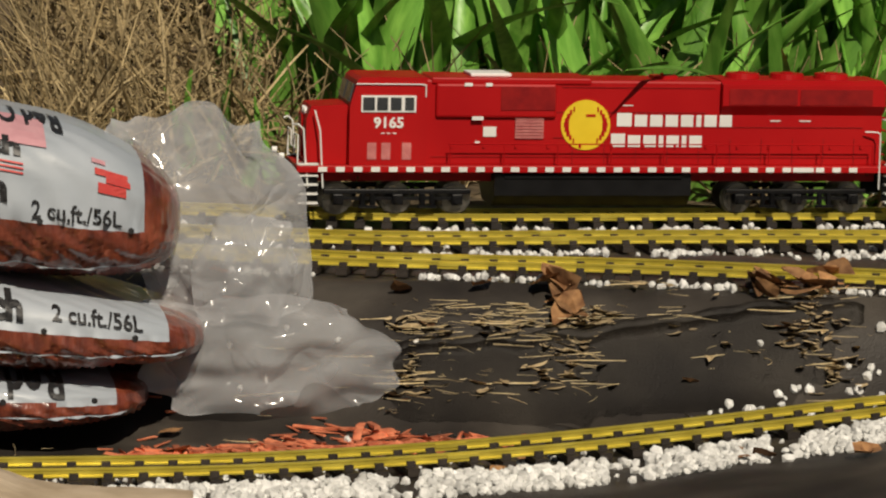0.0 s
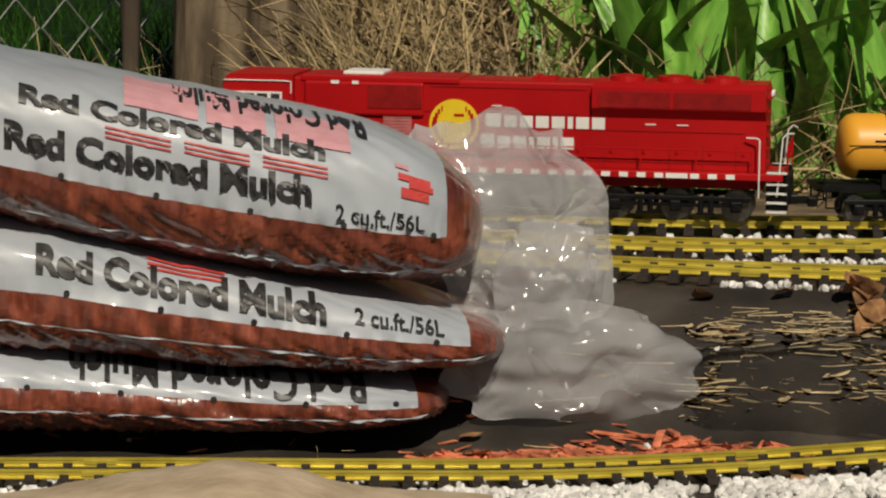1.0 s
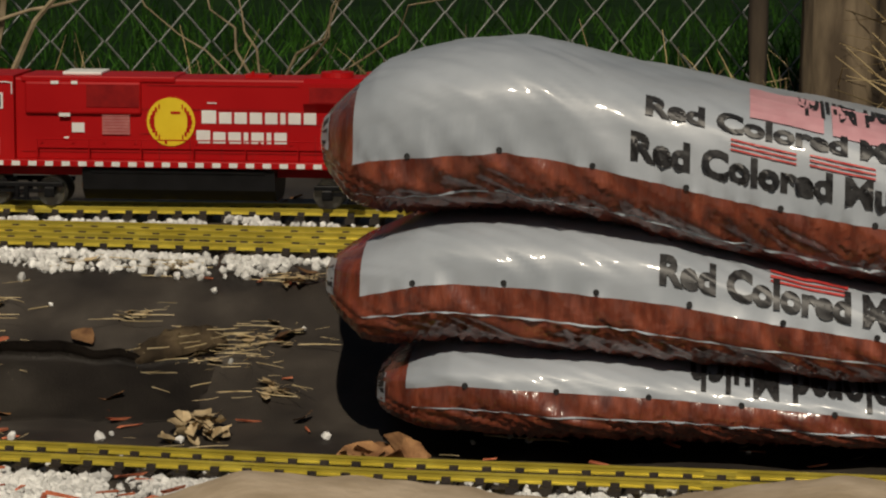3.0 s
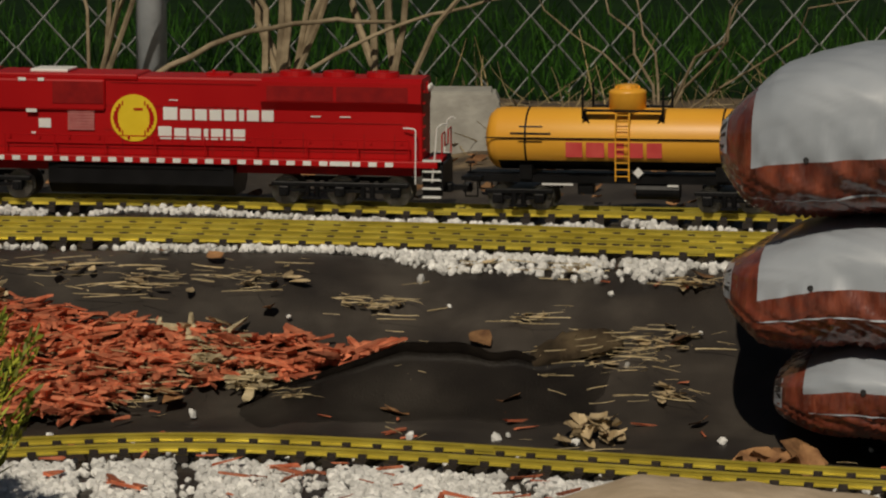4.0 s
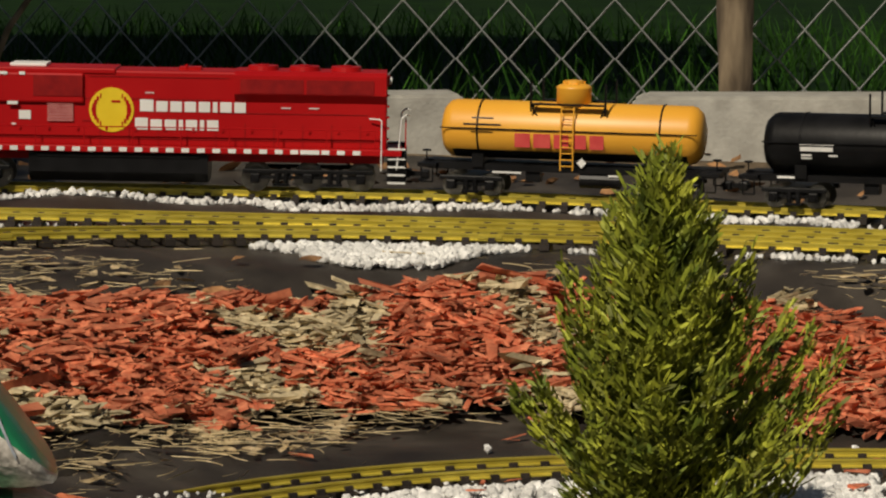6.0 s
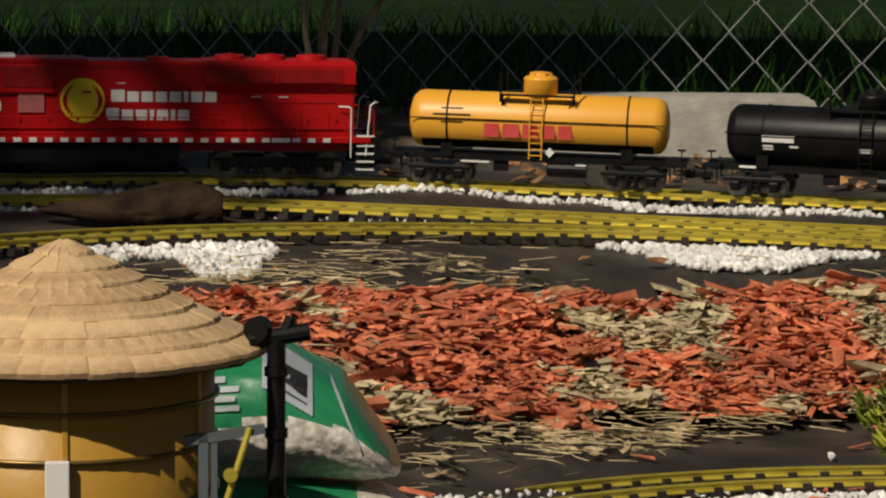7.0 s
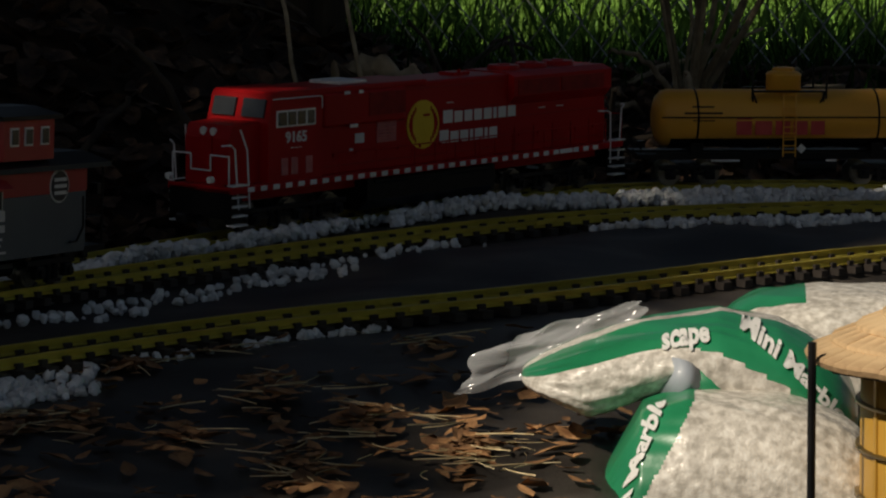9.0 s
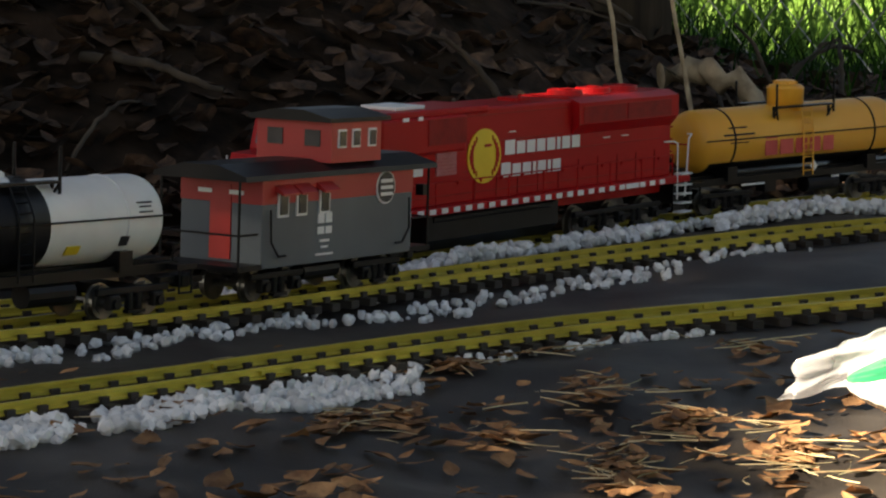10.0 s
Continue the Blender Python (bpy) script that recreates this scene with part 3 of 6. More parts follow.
for _ in range(9000):
    a = rnd(27.6, 57.5)
    p = polar(a, 3)
    lo = float(MULCH_NEAR(a)) - 0.020 + 0.045 * noise.noise(Vector((a * 0.9, 0, 0)))
    hi = float(MULCH_FAR(a)) - 0.045 + 0.03 * noise.noise(Vector((a * 1.1, 7, 0)))
    if hi <= lo or rnd(0, 0.30) > hi - lo + 0.03:
        continue
    r = lo + (hi - lo) * rnd(-0.06, 1.04)
    big = 2.0 if rnd(0, 1) < 0.03 else 1.0
    m = spin(surface_at(a, r, rnd(0.001, 0.014)), rnd(0.012, 0.046) * big, 20)
    p = polar(a, r)
    near = (r - lo) / (hi - lo)
    k = noise.noise(Vector((p.x * 6, p.y * 11, 3))) + 0.35 * noise.noise(Vector((p.x * 30, p.y * 30, 8)))
    (grey if k > 0.30 - 0.26 * float(ease(0.55, 0.1, near)) else red).append(m)
for _ in range(330):
    a = rnd(-1.5, 6.5)
    red.append(spin(surface_at(a, float(front_r(a)) + 0.09 + 0.10 * rnd(0, 1) ** 2 * (1 - abs(a - 2.5) / 4.5), 0.003), rnd(0.014, 0.036), 12, 1.3))
for _ in range(80):
    a = rnd(22, 52)
    red.append(spin(surface_at(a, float(front_r(a)) - rnd(0.05, 0.35), 0.012), rnd(0.012, 0.034), 16))
for _ in range(120):
    a = rnd(4, 58)
    red.append(spin(surface_at(a, rnd(2.72, 3.2), 0.003), rnd(0.01, 0.03), 12))
scatter("red_mulch", CHIPS, red, M_CHIP, "heaped red dyed wood chips on dark cloth", "mulch")
scatter("grey_mulch", CHIPS, grey, M_GREYCHIP, "weathered grey wood chips among red mulch", "mulch")

# straw and leaves
straw_shapes = [blade_shape(0.026, b, 6, 0.6) for b in (0.05, 0.25, -0.2, 0.5, 0.12, -0.45)]


def lie(a, r, length, tilt=6.0, lift=0.005):
    return Matrix.Translation(surface_at(a, r, lift + 0.003)) @ pose(0, 0, 0, 0, 0, rnd(0, 360)) @ pose(0, 0, 0, 90 + rnd(-tilt, tilt), 0, 0) @ pose(0, 0, 0, 0, 0, 90) @ Matrix.Scale(length, 4)


places, flakes, brown = [], [], []
for _ in range(420):
    a = rnd(-12, 62)
    r = float(inner_r(a)) - 0.08 - rnd(0, 0.9)
    if a < 52 and r < float(front_r(a)) + 0.07 or noise.noise(Vector((a * 0.4, r * 6, 0))) < -0.05:
        continue
    places.append(lie(a, r, rnd(0.012, 0.07)))
# drifts of straw and leaf scraps: bearing, distance, breadth in degrees, depth in metres, stalks, scraps
DRIFTS = ((0.2, 2.915, 0.9, 0.010, 60, 16), (-1.3, 2.925, 0.9, 0.008, 60, 14), (-2.9, 2.935, 0.6, 0.006, 22, 22), (-2.6, 2.905, 0.5, 0.008, 26, 20), (-2.3, 2.885, 1.0, 0.008, 26, 14), (0.6, 2.865, 0.6, 0.012, 40, 14),
          (-0.8, 2.868, 0.6, 0.006, 12, 4), (-4.9, 2.94, 0.9, 0.010, 14, 3), (-7.5, 2.945, 0.5, 0.012, 10, 20), (-7.4, 2.925, 0.7, 0.010, 14, 26), (-8.0, 2.905, 0.5, 0.010, 14, 16), (-4.0, 2.98, 0.4, 0.004, 6, 6), (-5.8, 2.91, 0.4, 0.006, 8, 4),
          (23.6, 3.045, 0.9, 0.012, 80, 10), (22.3, 3.035, 0.9, 0.012, 60, 6), (27.4, 3.07, 0.3, 0.02, 16, 12), (29.6, 3.03, 0.4, 0.008, 16, 8), (22.2, 2.96, 0.4, 0.008, 12, 12), (28.1, 3.185, 0.7, 0.008, 30, 6), (30.4, 3.23, 0.8, 0.014, 34, 6),
          (25.8, 3.245, 0.7, 0.006, 16, 3), (24.1, 3.205, 0.6, 0.006, 16, 6), (21.6, 3.13, 0.5, 0.008, 14, 10), (25.0, 3.12, 0.4, 0.006, 14, 2), (34.3, 3.28, 0.8, 0.012, 26, 10), (32.7, 3.24, 0.9, 0.012, 50, 10),
          (33.5, 3.08, 1.2, 0.03, 120, 16), (31.8, 3.10, 1.0, 0.02, 80, 10), (45.0, 3.07, 1.1, 0.03, 140, 40), (46.5, 2.97, 0.9, 0.03, 90, 30), (47.6, 2.82, 0.6, 0.03, 60, 24), (43.6, 2.98, 0.8, 0.03, 60, 12), (41.5, 3.18, 3.0, 0.06, 110, 20), (50.5, 3.06, 2.5, 0.06, 120, 20),
          (53.0, 3.13, 1.4, 0.05, 90, 12), (51.0, 3.22, 1.4, 0.04, 60, 10), (55.2, 3.02, 1.0, 0.05, 50, 8), (48.5, 3.24, 1.5, 0.03, 40, 6), (38.0, 3.14, 3.0, 0.06, 90, 16), (50.4, 2.72, 0.8, 0.05, 40, 6),
          (77.5, 2.34, 1.8, 0.03, 30, 34), (75.3, 2.35, 0.8, 0.02, 14, 20), (73.6, 2.45, 1.0, 0.02, 26, 14), (72.4, 2.23, 0.9, 0.04, 34, 28), (70.6, 2.10, 0.9, 0.04, 44, 30), (68.4, 2.00, 0.9, 0.03, 60, 26), (71.9, 1.97, 0.9, 0.03, 50, 30),
          (76.6, 2.10, 0.7, 0.03, 16, 24), (77.6, 2.05, 0.6, 0.03, 14, 18), (74.2, 2.07, 0.5, 0.02, 10, 12), (83.0, 2.12, 1.0, 0.03, 10, 14), (81.1, 2.03, 0.8, 0.03, 8, 14), (69.6, 2.50, 0.8, 0.02, 24, 12),
          (48.8, 2.73, 0.8, 0.04, 50, 14), (50.2, 2.60, 0.7, 0.04, 40, 10), (46.2, 2.84, 0.9, 0.04, 50, 20), (45.0, 2.92, 0.8, 0.03, 40, 16))
for ca, cr, sa, sr, n, m in DRIFTS:
    for _ in range(n if ca < 60 else n // 2):
        places.append(lie(random.gauss(ca, sa * 0.7), random.gauss(cr, sr * 1.3), rnd(0.010, 0.056), 4, 0.004))
    for _ in range(int(m * (1.6 if ca < 60 else 2.2))):
        (flakes if ca < 60 else brown).append(spin(surface_at(random.gauss(ca, sa * 0.5), random.gauss(cr, sr), 0.005), rnd(0.005, 0.019), 14, 1.5))
for _ in range(26):
    flakes.append(spin(surface_at(23.75 + rnd(-0.7, 0.6), 2.885 + rnd(-0.03, 0.02), rnd(0.004, 0.022)), rnd(0.014, 0.030), 45))
scatter("leaf_scraps", LEAVES, flakes, M_FLAKE, "pale torn oak leaf scraps in drifts", "leaves")
scatter("straw", straw_shapes, places, M_STRAW, "pale dry straw scattered over dark cloth", "straw")
places = brown
for _ in range(420):
    a = rnd(64, 92)
    r = float(inner_r(a)) - 0.12 - rnd(0, 1) ** 0.7 * 0.85
    if noise.noise(Vector((a * 0.5, r * 4, 9))) > -0.05:
        places.append(spin(surface_at(a, r, 0.004), rnd(0.012, 0.034), 16))
for _ in range(70):
    a = rnd(-11, 60)
    places.append(spin(surface_at(a, float(inner_r(a)) - 0.1 - rnd(0, 0.35), 0.006), rnd(0.015, 0.04), 22))
for _ in range(420):
    a = rnd(66, 92)
    places.append(spin(surface_at(a, float(inner_r(a)) - rnd(0.25, 0.95), 0.004), rnd(0.008, 0.020), 14, 1.8))
for ca, cr in ((19.5, 2.72), (20.3, 2.71), (-7.6, 3.0), (-6.8, 2.97), (-2.5, 2.95), (35.5, 2.42)):
    for _ in range(7):
        places.append(spin(surface_at(ca + rnd(-0.5, 0.5), cr + rnd(-0.02, 0.02), 0.012), rnd(0.03, 0.06), 50))
scatter("dead_leaves", LEAVES, places, M_LEAF, "curled brown dead leaves on dark cloth", "leaves")

# the turned-up fold of the cloth in front of the mulch
def cloth_edge(rows, name, label, hem, reach=0.13):
    """The far edge of a sheet of cloth that lies over another: bearing, distance, height of the edge."""
    path, height = smooth_table([(a, r) for a, r, h in rows]), smooth_table([(a, h) for a, r, h in rows])
    t = thing(name, label, "cloth")
    sheet, rim = bmesh.new(), bmesh.new()
    for bm, prof, thick in ((sheet, ((-1.0, -0.15), (-0.75, 0.06), (-0.5, 0.24), (-0.28, 0.50), (-0.1, 0.70), (0.0, 0.74)), 0.0015), (rim, ((-0.006, 0.70), (0.010, 0.86), (0.022, 1.0), (0.050, 0.96), (0.085, 0.55), (0.10, -0.1)), 0.003)):
        prev = None
        n = 70
        for i in range(n + 1):
            a = rows[0][0] + (rows[-1][0] - rows[0][0]) * i / n
            r, h = float(path(a)), float(height(a)) * (1 + (0.25 * noise.noise(Vector((a * 2.2, 1, 0)))) * hem)
            end = min(1.0, 8 * i / n, 8 * (n - i) / n)
            ring = []
            for u, v in prof:
                q = r + u * reach + 0.005 * noise.noise(Vector((a * 1.5, 3, 0)))
                ring.append(bm.verts.new(polar(a, q, gz(a, q) + wave(a, q) + h * v * end - 0.003 * (1 - end))))
            if prev:
                for k in range(len(prof) - 1):
                    bm.faces.new((prev[k], prev[k + 1], ring[k + 1], ring[k]))
            prev = ring
        bmesh.ops.solidify(bm, geom=bm.faces[:], thickness=thick)
    part("sheet", sheet, M_FABRIC, t, "dark woven landscape cloth", True)
    part("hem", rim, M_HEM if hem > 0.5 else M_FABRIC, t, "raised edge of the cloth", True)


cloth_edge([(22.9, 3.03, 0.006), (24.0, 3.04, 0.010), (24.8, 3.035, 0.018), (25.6, 3.045, 0.026), (26.4, 3.055, 0.032), (27.2, 3.062, 0.030), (28.1, 3.055, 0.024), (29.2, 3.050, 0.016), (30.4, 3.035, 0.010), (31.2, 3.01, 0.005)], "cloth_fold", "raised black edge of overlapping landscape cloth, its shadow painted in", 1.0)
cloth_edge([(-8.5, 2.950, 0.007), (-7.0, 2.943, 0.008), (-4.0, 2.925, 0.008), (-1.0, 2.908, 0.008), (1.8, 2.893, 0.007)], "cloth_overlap", "worn overlapping edge of landscape cloth", 0.3, 0.10)
cloth_edge([(46.2, 3.00, 0.010), (47.5, 2.93, 0.014), (49.0, 2.80, 0.016), (50.2, 2.68, 0.014), (51.4, 2.55, 0.010)], "cloth_fold", "crease of cloth below the mulch, shade in its dark edge", 1.0, 0.10)

# a bare bank of soil behind the raised edge
bm = bmesh.new()
prev = None
for i in range(25):
    u = i / 24
    a = 23.0 + 2.0 * u
    h = 0.026 * math.sin(math.pi * min(1, max(0, u))) ** 0.5 + 0.001
    ring = [bm.verts.new(polar(a, 3.062 + 0.030 * v, gz(a, 3.062) + wave(a, 3.062) - 0.004 + h * (1 - v * v) * (1 + 0.2 * noise.noise(Vector((a * 6, v * 2, 0)))))) for v in (-1, -0.7, -0.35, 0, 0.35, 0.7, 1)]
    if prev:
        for k in range(6):
            bm.faces.new((prev[k], prev[k + 1], ring[k + 1], ring[k]))
    prev = ring
bmesh.ops.solidify(bm, geom=bm.faces[:], thickness=0.003)
tagged(part("soil_bank", bm, M_SOIL, None, smooth=True), "small bare ridge of brown soil", "soil")


# ---------------------------------------------------------------- rolling stock: x ahead, +y the camera's side, z over the rail head
def side_pose(x, z, y, flip=False):
    m = Matrix(((-1, 0, 0), (0, 0, 1), (0, 1, 0))).to_4x4()      # writing on the +y side
    return Matrix.Translation((x, y, z)) @ m


def letter_bars(parent, material, x, z, y, widths, height, gap, name="lettering"):
    """A brand's name as plain shapes, one block for each letter. x: its middle."""
    total = sum(widths) + gap * (len(widths) - 1)
    cx = x + total / 2
    for i, w in enumerate(widths):
        h = height * (1.0 if i else 1.15)
        bm = bmesh.new()
        box(bm, cx - w / 2, y, z + (h - height) / 2, w, 0.0008, h, bevel=0.0003)
        part(name, bm, material, parent)
        cx -= w + gap


def wheelset(parent, x, r=0.0175, z0=0.0, material=None):
    bm = bmesh.new()
    for s in (-1, 1):
        cyl(bm, (x, s * 0.0205, r), (x, s * 0.0265, r), r, seg=24)
        cyl(bm, (x, s * 0.0190, r), (x, s * 0.0205, r), r + 0.0022, seg=24)
        cyl(bm, (x, s * 0.0265, r), (x, s * 0.0275, r), r * 0.72, seg=18)
    cyl(bm, (x, -0.03, r), (x, 0.03, r), 0.003, seg=8)
    return part("wheelset", bm, material or M_STEEL, parent, smooth=False)


def truck(parent, x, spread, n, r=0.0175):
    """A bogie: side frames with axle boxes and springs, wheelsets on it."""
    bm = bmesh.new()
    half = spread * (n - 1) / 2
    for s in (-1, 1):
        y = s * 0.034
        box(bm, x, y, r + 0.010, 2 * half + 0.034, 0.005, 0.006, bevel=0.001)
        box(bm, x, y, r + 0.002, 2 * half + 0.010, 0.004, 0.004)
        for i in range(n):
            cx = x - half + i * spread
            box(bm, cx, y + s * 0.003, r + 0.001, 0.013, 0.008, 0.013, bevel=0.0015)
            cyl(bm, (cx, y, r), (cx, y + s * 0.010, r), 0.0042, seg=10)
        for i in range(n - 1):
            cx = x - half + (i + 0.5) * spread
            for o in (-0.006, 0.006):
                cyl(bm, (cx + o, y + s * 0.002, r - 0.006), (cx + o, y + s * 0.002, r + 0.008), 0.0036, seg=8)
            box(bm, cx, y + s * 0.003, r - 0.008, 0.022, 0.006, 0.003)
    box(bm, x, 0, r + 0.009, 0.03, 0.066, 0.008)
    t = part("truck", bm, M_BLACK, parent, "black bogie with sprung side frames")
    for i in range(n):
        wheelset(t, x - half + i * spread, r)
    return t


def coupler(parent, x, way):
    bm = bmesh.new()
    box(bm, x + way * 0.012, 0, 0.024, 0.030, 0.007, 0.006)
    box(bm, x + way * 0.028, 0, 0.024, 0.012, 0.016, 0.012, bevel=0.002)
    part("coupler", bm, M_BLACK, parent)


def rail_wire(parent, pts, rad=0.0011, material=None, name="handrail"):
    bm = bmesh.new()
    wire(bm, pts, rad)
    part(name, bm, material or M_WHITE, parent)


def build_locomotive():
    lo = thing("locomotive", "bright red diesel locomotive with yellow emblem and white edge marks", "locomotive")
    HY = 0.0375                                     # half width of the hood
    bm = bmesh.new()                                # frame and walkway
    box(bm, -0.022, 0, 0.0525, 0.750, 0.106, 0.0085, bevel=0.0012)
    box(bm, -0.022, 0, 0.042, 0.700, 0.05, 0.014)
    part("frame", bm, M_RED, lo, "red walkway frame")
    bm = bmesh.new()                                # long hood
    box(bm, -0.0875, 0, 0.107, 0.577, 2 * HY, 0.104, bevel=0.003)
    part("hood", bm, M_RED, lo, "long red engine hood")
    bm = bmesh.new()                                # raised hood behind the cab
    box(bm, 0.092, 0, 0.1575, 0.196, 2 * HY + 0.004, 0.008, bevel=0.002)
    box(bm, 0.111, 0, 0.134, 0.148, 2 * HY + 0.010, 0.041, bevel=0.003)
    part("equipment_bay", bm, M_RED, lo)
    bm = bmesh.new()                                # flared radiator section
    prism(bm, [(-HY, 0.118), (-0.048, 0.130), (-0.048, 0.155), (-HY + 0.004, 0.1605), (HY - 0.004, 0.1605), (0.048, 0.155), (0.048, 0.130), (HY, 0.118)], "X", -0.375, -0.168)
    part("radiator", bm, M_RED, lo, "flared red radiator housing")
    for x0, x1 in ((-0.358, -0.266), (-0.262, -0.176)):
        bm = bmesh.new()
        box(bm, (x0 + x1) / 2, 0.0484, 0.141, x1 - x0, 0.0012, 0.019)
        part("radiator_grille", bm, M_DARKRED, lo, "dark red grille")
    bm = bmesh.new()
    box(bm, 0.0725, 0.0429, 0.137, 0.067, 0.0012, 0.028)
    part("intake_grille", bm, M_DARKRED, lo, "dark red grille")
    bm = bmesh.new()
    for i in range(9):
        box(bm, 0.0695, HY + 0.0012, 0.090 + i * 0.0038, 0.035, 0.0024, 0.0030)
    part("louvre", bm, M_SUNRED, lo, "slatted red louvre with sun glare in its pale colour")
    for x in (-0.205, -0.262, -0.319):              # fans
        bm = bmesh.new()
        cyl(bm, (x, 0, 0.159), (x, 0, 0.1665), 0.022, 0.0205, 20)
        cyl(bm, (x, 0, 0.1665), (x, 0, 0.1680), 0.008, seg=12)
        part("cooling_fan", bm, M_RED, lo, "round red roof fan")
    bm = bmesh.new()
    box(bm, 0.115, 0.0, 0.1635, 0.05, 0.05, 0.004, bevel=0.001)
    part("roof_hatch", bm, M_WHITE, lo, "pale roof hatch")
    bm = bmesh.new()
    box(bm, -0.105, 0, 0.160, 0.03, 0.025, 0.006)
    cyl(bm, (-0.10, 0.012, 0.158), (-0.10, 0.012, 0.167), 0.002, seg=6)
    part("exhaust", bm, M_RED, lo)
    # cab
    cab_bm = bmesh.new()
    prism(cab_bm, [(0.197, 0.057), (0.290, 0.057), (0.290, 0.127), (0.281, 0.158), (0.276, 0.162), (0.197, 0.162)], "Y", -0.050, 0.050)
    cab = part("cab", cab_bm, M_RED, lo, "red driver's cab")
    bm = bmesh.new()
    box(bm, 0.2435, 0.0505, 0.1305, 0.066, 0.0022, 0.0200)
    part("side_window", bm, M_WHITE, cab, "white window frames")
    for i, w in enumerate((0.014, 0.013, 0.013, 0.011)):
        bm = bmesh.new()
        box(bm, 0.2675 - i * 0.0163, 0.0518, 0.1305, w, 0.0012, 0.0155)
        part("pane", bm, M_GLASSY, cab, "dark glass pane")
    for y in (-0.024, 0.024):
        bm = bmesh.new()
        box(bm, 0.2870, y, 0.143, 0.0025, 0.036, 0.022, rot=Euler((0, radians(-15), 0)).to_matrix())
        part("windscreen", bm, M_GLASSY, cab, "dark windscreen")
    rail_wire(lo, [(0.283, 0.0515, 0.154), (0.206, 0.0515, 0.154), (0.199, 0.0515, 0.153), (0.199, 0.0515, 0.139)], 0.0008)
    bm = bmesh.new()                                # nose
    prism(bm, [(0.289, 0.057), (0.340, 0.057), (0.340, 0.110), (0.334, 0.126), (0.289, 0.128)], "Y", -0.036, 0.036)
    part("nose", bm, M_RED, lo, "low red nose")
    bm = bmesh.new()
    box(bm, 0.3412, 0, 0.088, 0.002, 0.018, 0.05)
    part("nose_door", bm, M_RED, lo)
    for y in (-0.008, 0.008):
        bm = bmesh.new()
        cyl(bm, (0.336, y, 0.118), (0.3395, y, 0.118), 0.0048, seg=12)
        part("headlight", bm, M_WHITE, lo, "round headlight")
    for y in (-0.034, 0.034):
        bm = bmesh.new()
        cyl(bm, (0.366, y, 0.066), (0.372, y, 0.066), 0.004, seg=10)
        part("ditch_light", bm, M_WHITE, lo, "small ditch light")
    bm = bmesh.new()                                # number boards and plates
    for x in (0.236, 0.243, 0.250):
        box(bm, x, 0.0505, 0.0955, 0.004, 0.001, 0.0012)
    part("plate", bm, M_WHITE, lo)
    for x, z, w, h in ((0.134, 0.113, 0.014, 0.0045), (0.118, 0.0965, 0.016, 0.012), (0.133, 0.083, 0.006, 0.004), (0.146, 0.1535, 0.010, 0.004), (0.121, 0.1535, 0.008, 0.004), (-0.052, 0.129, 0.012, 0.0012), (-0.238, 0.111, 0.013, 0.0014), (-0.276, 0.111, 0.014, 0.0014)):
        bm = bmesh.new()
        box(bm, x, (HY if x < 0 or z < 0.113 else 0.0428) + 0.0006, z, w, 0.0012, h)
        part("data_plate", bm, M_WHITE, lo, "small white plate")
    bm = bmesh.new()
    for x in (0.263, 0.246, 0.221):                 # battery box louvres
        box(bm, x, 0.0506, 0.074, 0.011, 0.001, 0.020)
    part("battery_louvre", bm, M_SUNRED, lo)
    writing("9165", 0.0175, M_WHITE, lo, side_pose(0.243, 0.1075, 0.0506), 0.0005, 1.05, "cab_number", "white cab number")
    # emblem
    bm = bmesh.new()
    cyl(bm, (0, HY, 0.105), (0, HY + 0.0012, 0.105), 0.0305, seg=36)
    part("emblem", bm, M_LOGO, lo, "yellow round emblem")
    bm = bmesh.new()
    for s in (-1, 1):
        for i in range(9):
            t = radians(-52 + i * 13)
            box(bm, s * 0.0240 * math.cos(t), HY + 0.0014, 0.105 + 0.0240 * math.sin(t), 0.0058 * (1.1 - abs(i - 4) * 0.2), 0.0009, 0.0060)
    box(bm, -0.006, HY + 0.0014, 0.1165, 0.012, 0.0009, 0.003)
    part("emblem_ring", bm, M_RED, lo)
    W = 0.0157
    letter_bars(lo, M_WHITE, -0.1110, 0.1105, HY + 0.0006, (0.0185, W, W, W, W, 0.0065, W, W), 0.0142, 0.0036)
    letter_bars(lo, M_WHITE, -0.0890, 0.0855, HY + 0.0006, (0.0175, W, W, 0.006, W, 0.006, W), 0.0142, 0.0036)
    # panel joints and doors of the hood
    bm = bmesh.new()
    for x in np.arange(-0.34, 0.04, 0.0395):
        box(bm, x, HY + 0.0004, 0.073, 0.0009, 0.0010, 0.032)
    for z, x0, x1 in ((0.0895, -0.13, 0.04), (0.1030, -0.35, -0.145), (0.1205, -0.15, 0.12), (0.1505, -0.16, 0.03), (0.0660, -0.36, 0.19)):
        box(bm, (x0 + x1) / 2, HY + 0.0004, z, x1 - x0, 0.0010, 0.0009)
    part("door_seams", bm, M_DARKRED, lo)
    for x in np.arange(-0.355, 0.185, 0.0395):      # door latches
        bm = bmesh.new()
        box(bm, x + 0.006, HY + 0.001, 0.079, 0.003, 0.002, 0.004)
        part("latch", bm, M_RED, lo)
    # white edge marks along the frame
    for i in range(32):
        bm = bmesh.new()
        x = 0.322 - i * 0.0212
        box(bm, x, 0.0534, 0.0525, 0.0105 if i != 28 else 0.026, 0.0010, 0.0058)
        part("edge_mark", bm, M_WHITE, lo)
    # handrails with stanchions
    for x in np.arange(-0.36, 0.17, 0.066):
        rail_wire(lo, [(x, 0.051, 0.056), (x, 0.051, 0.083)], 0.0009, M_RED, "stanchion")
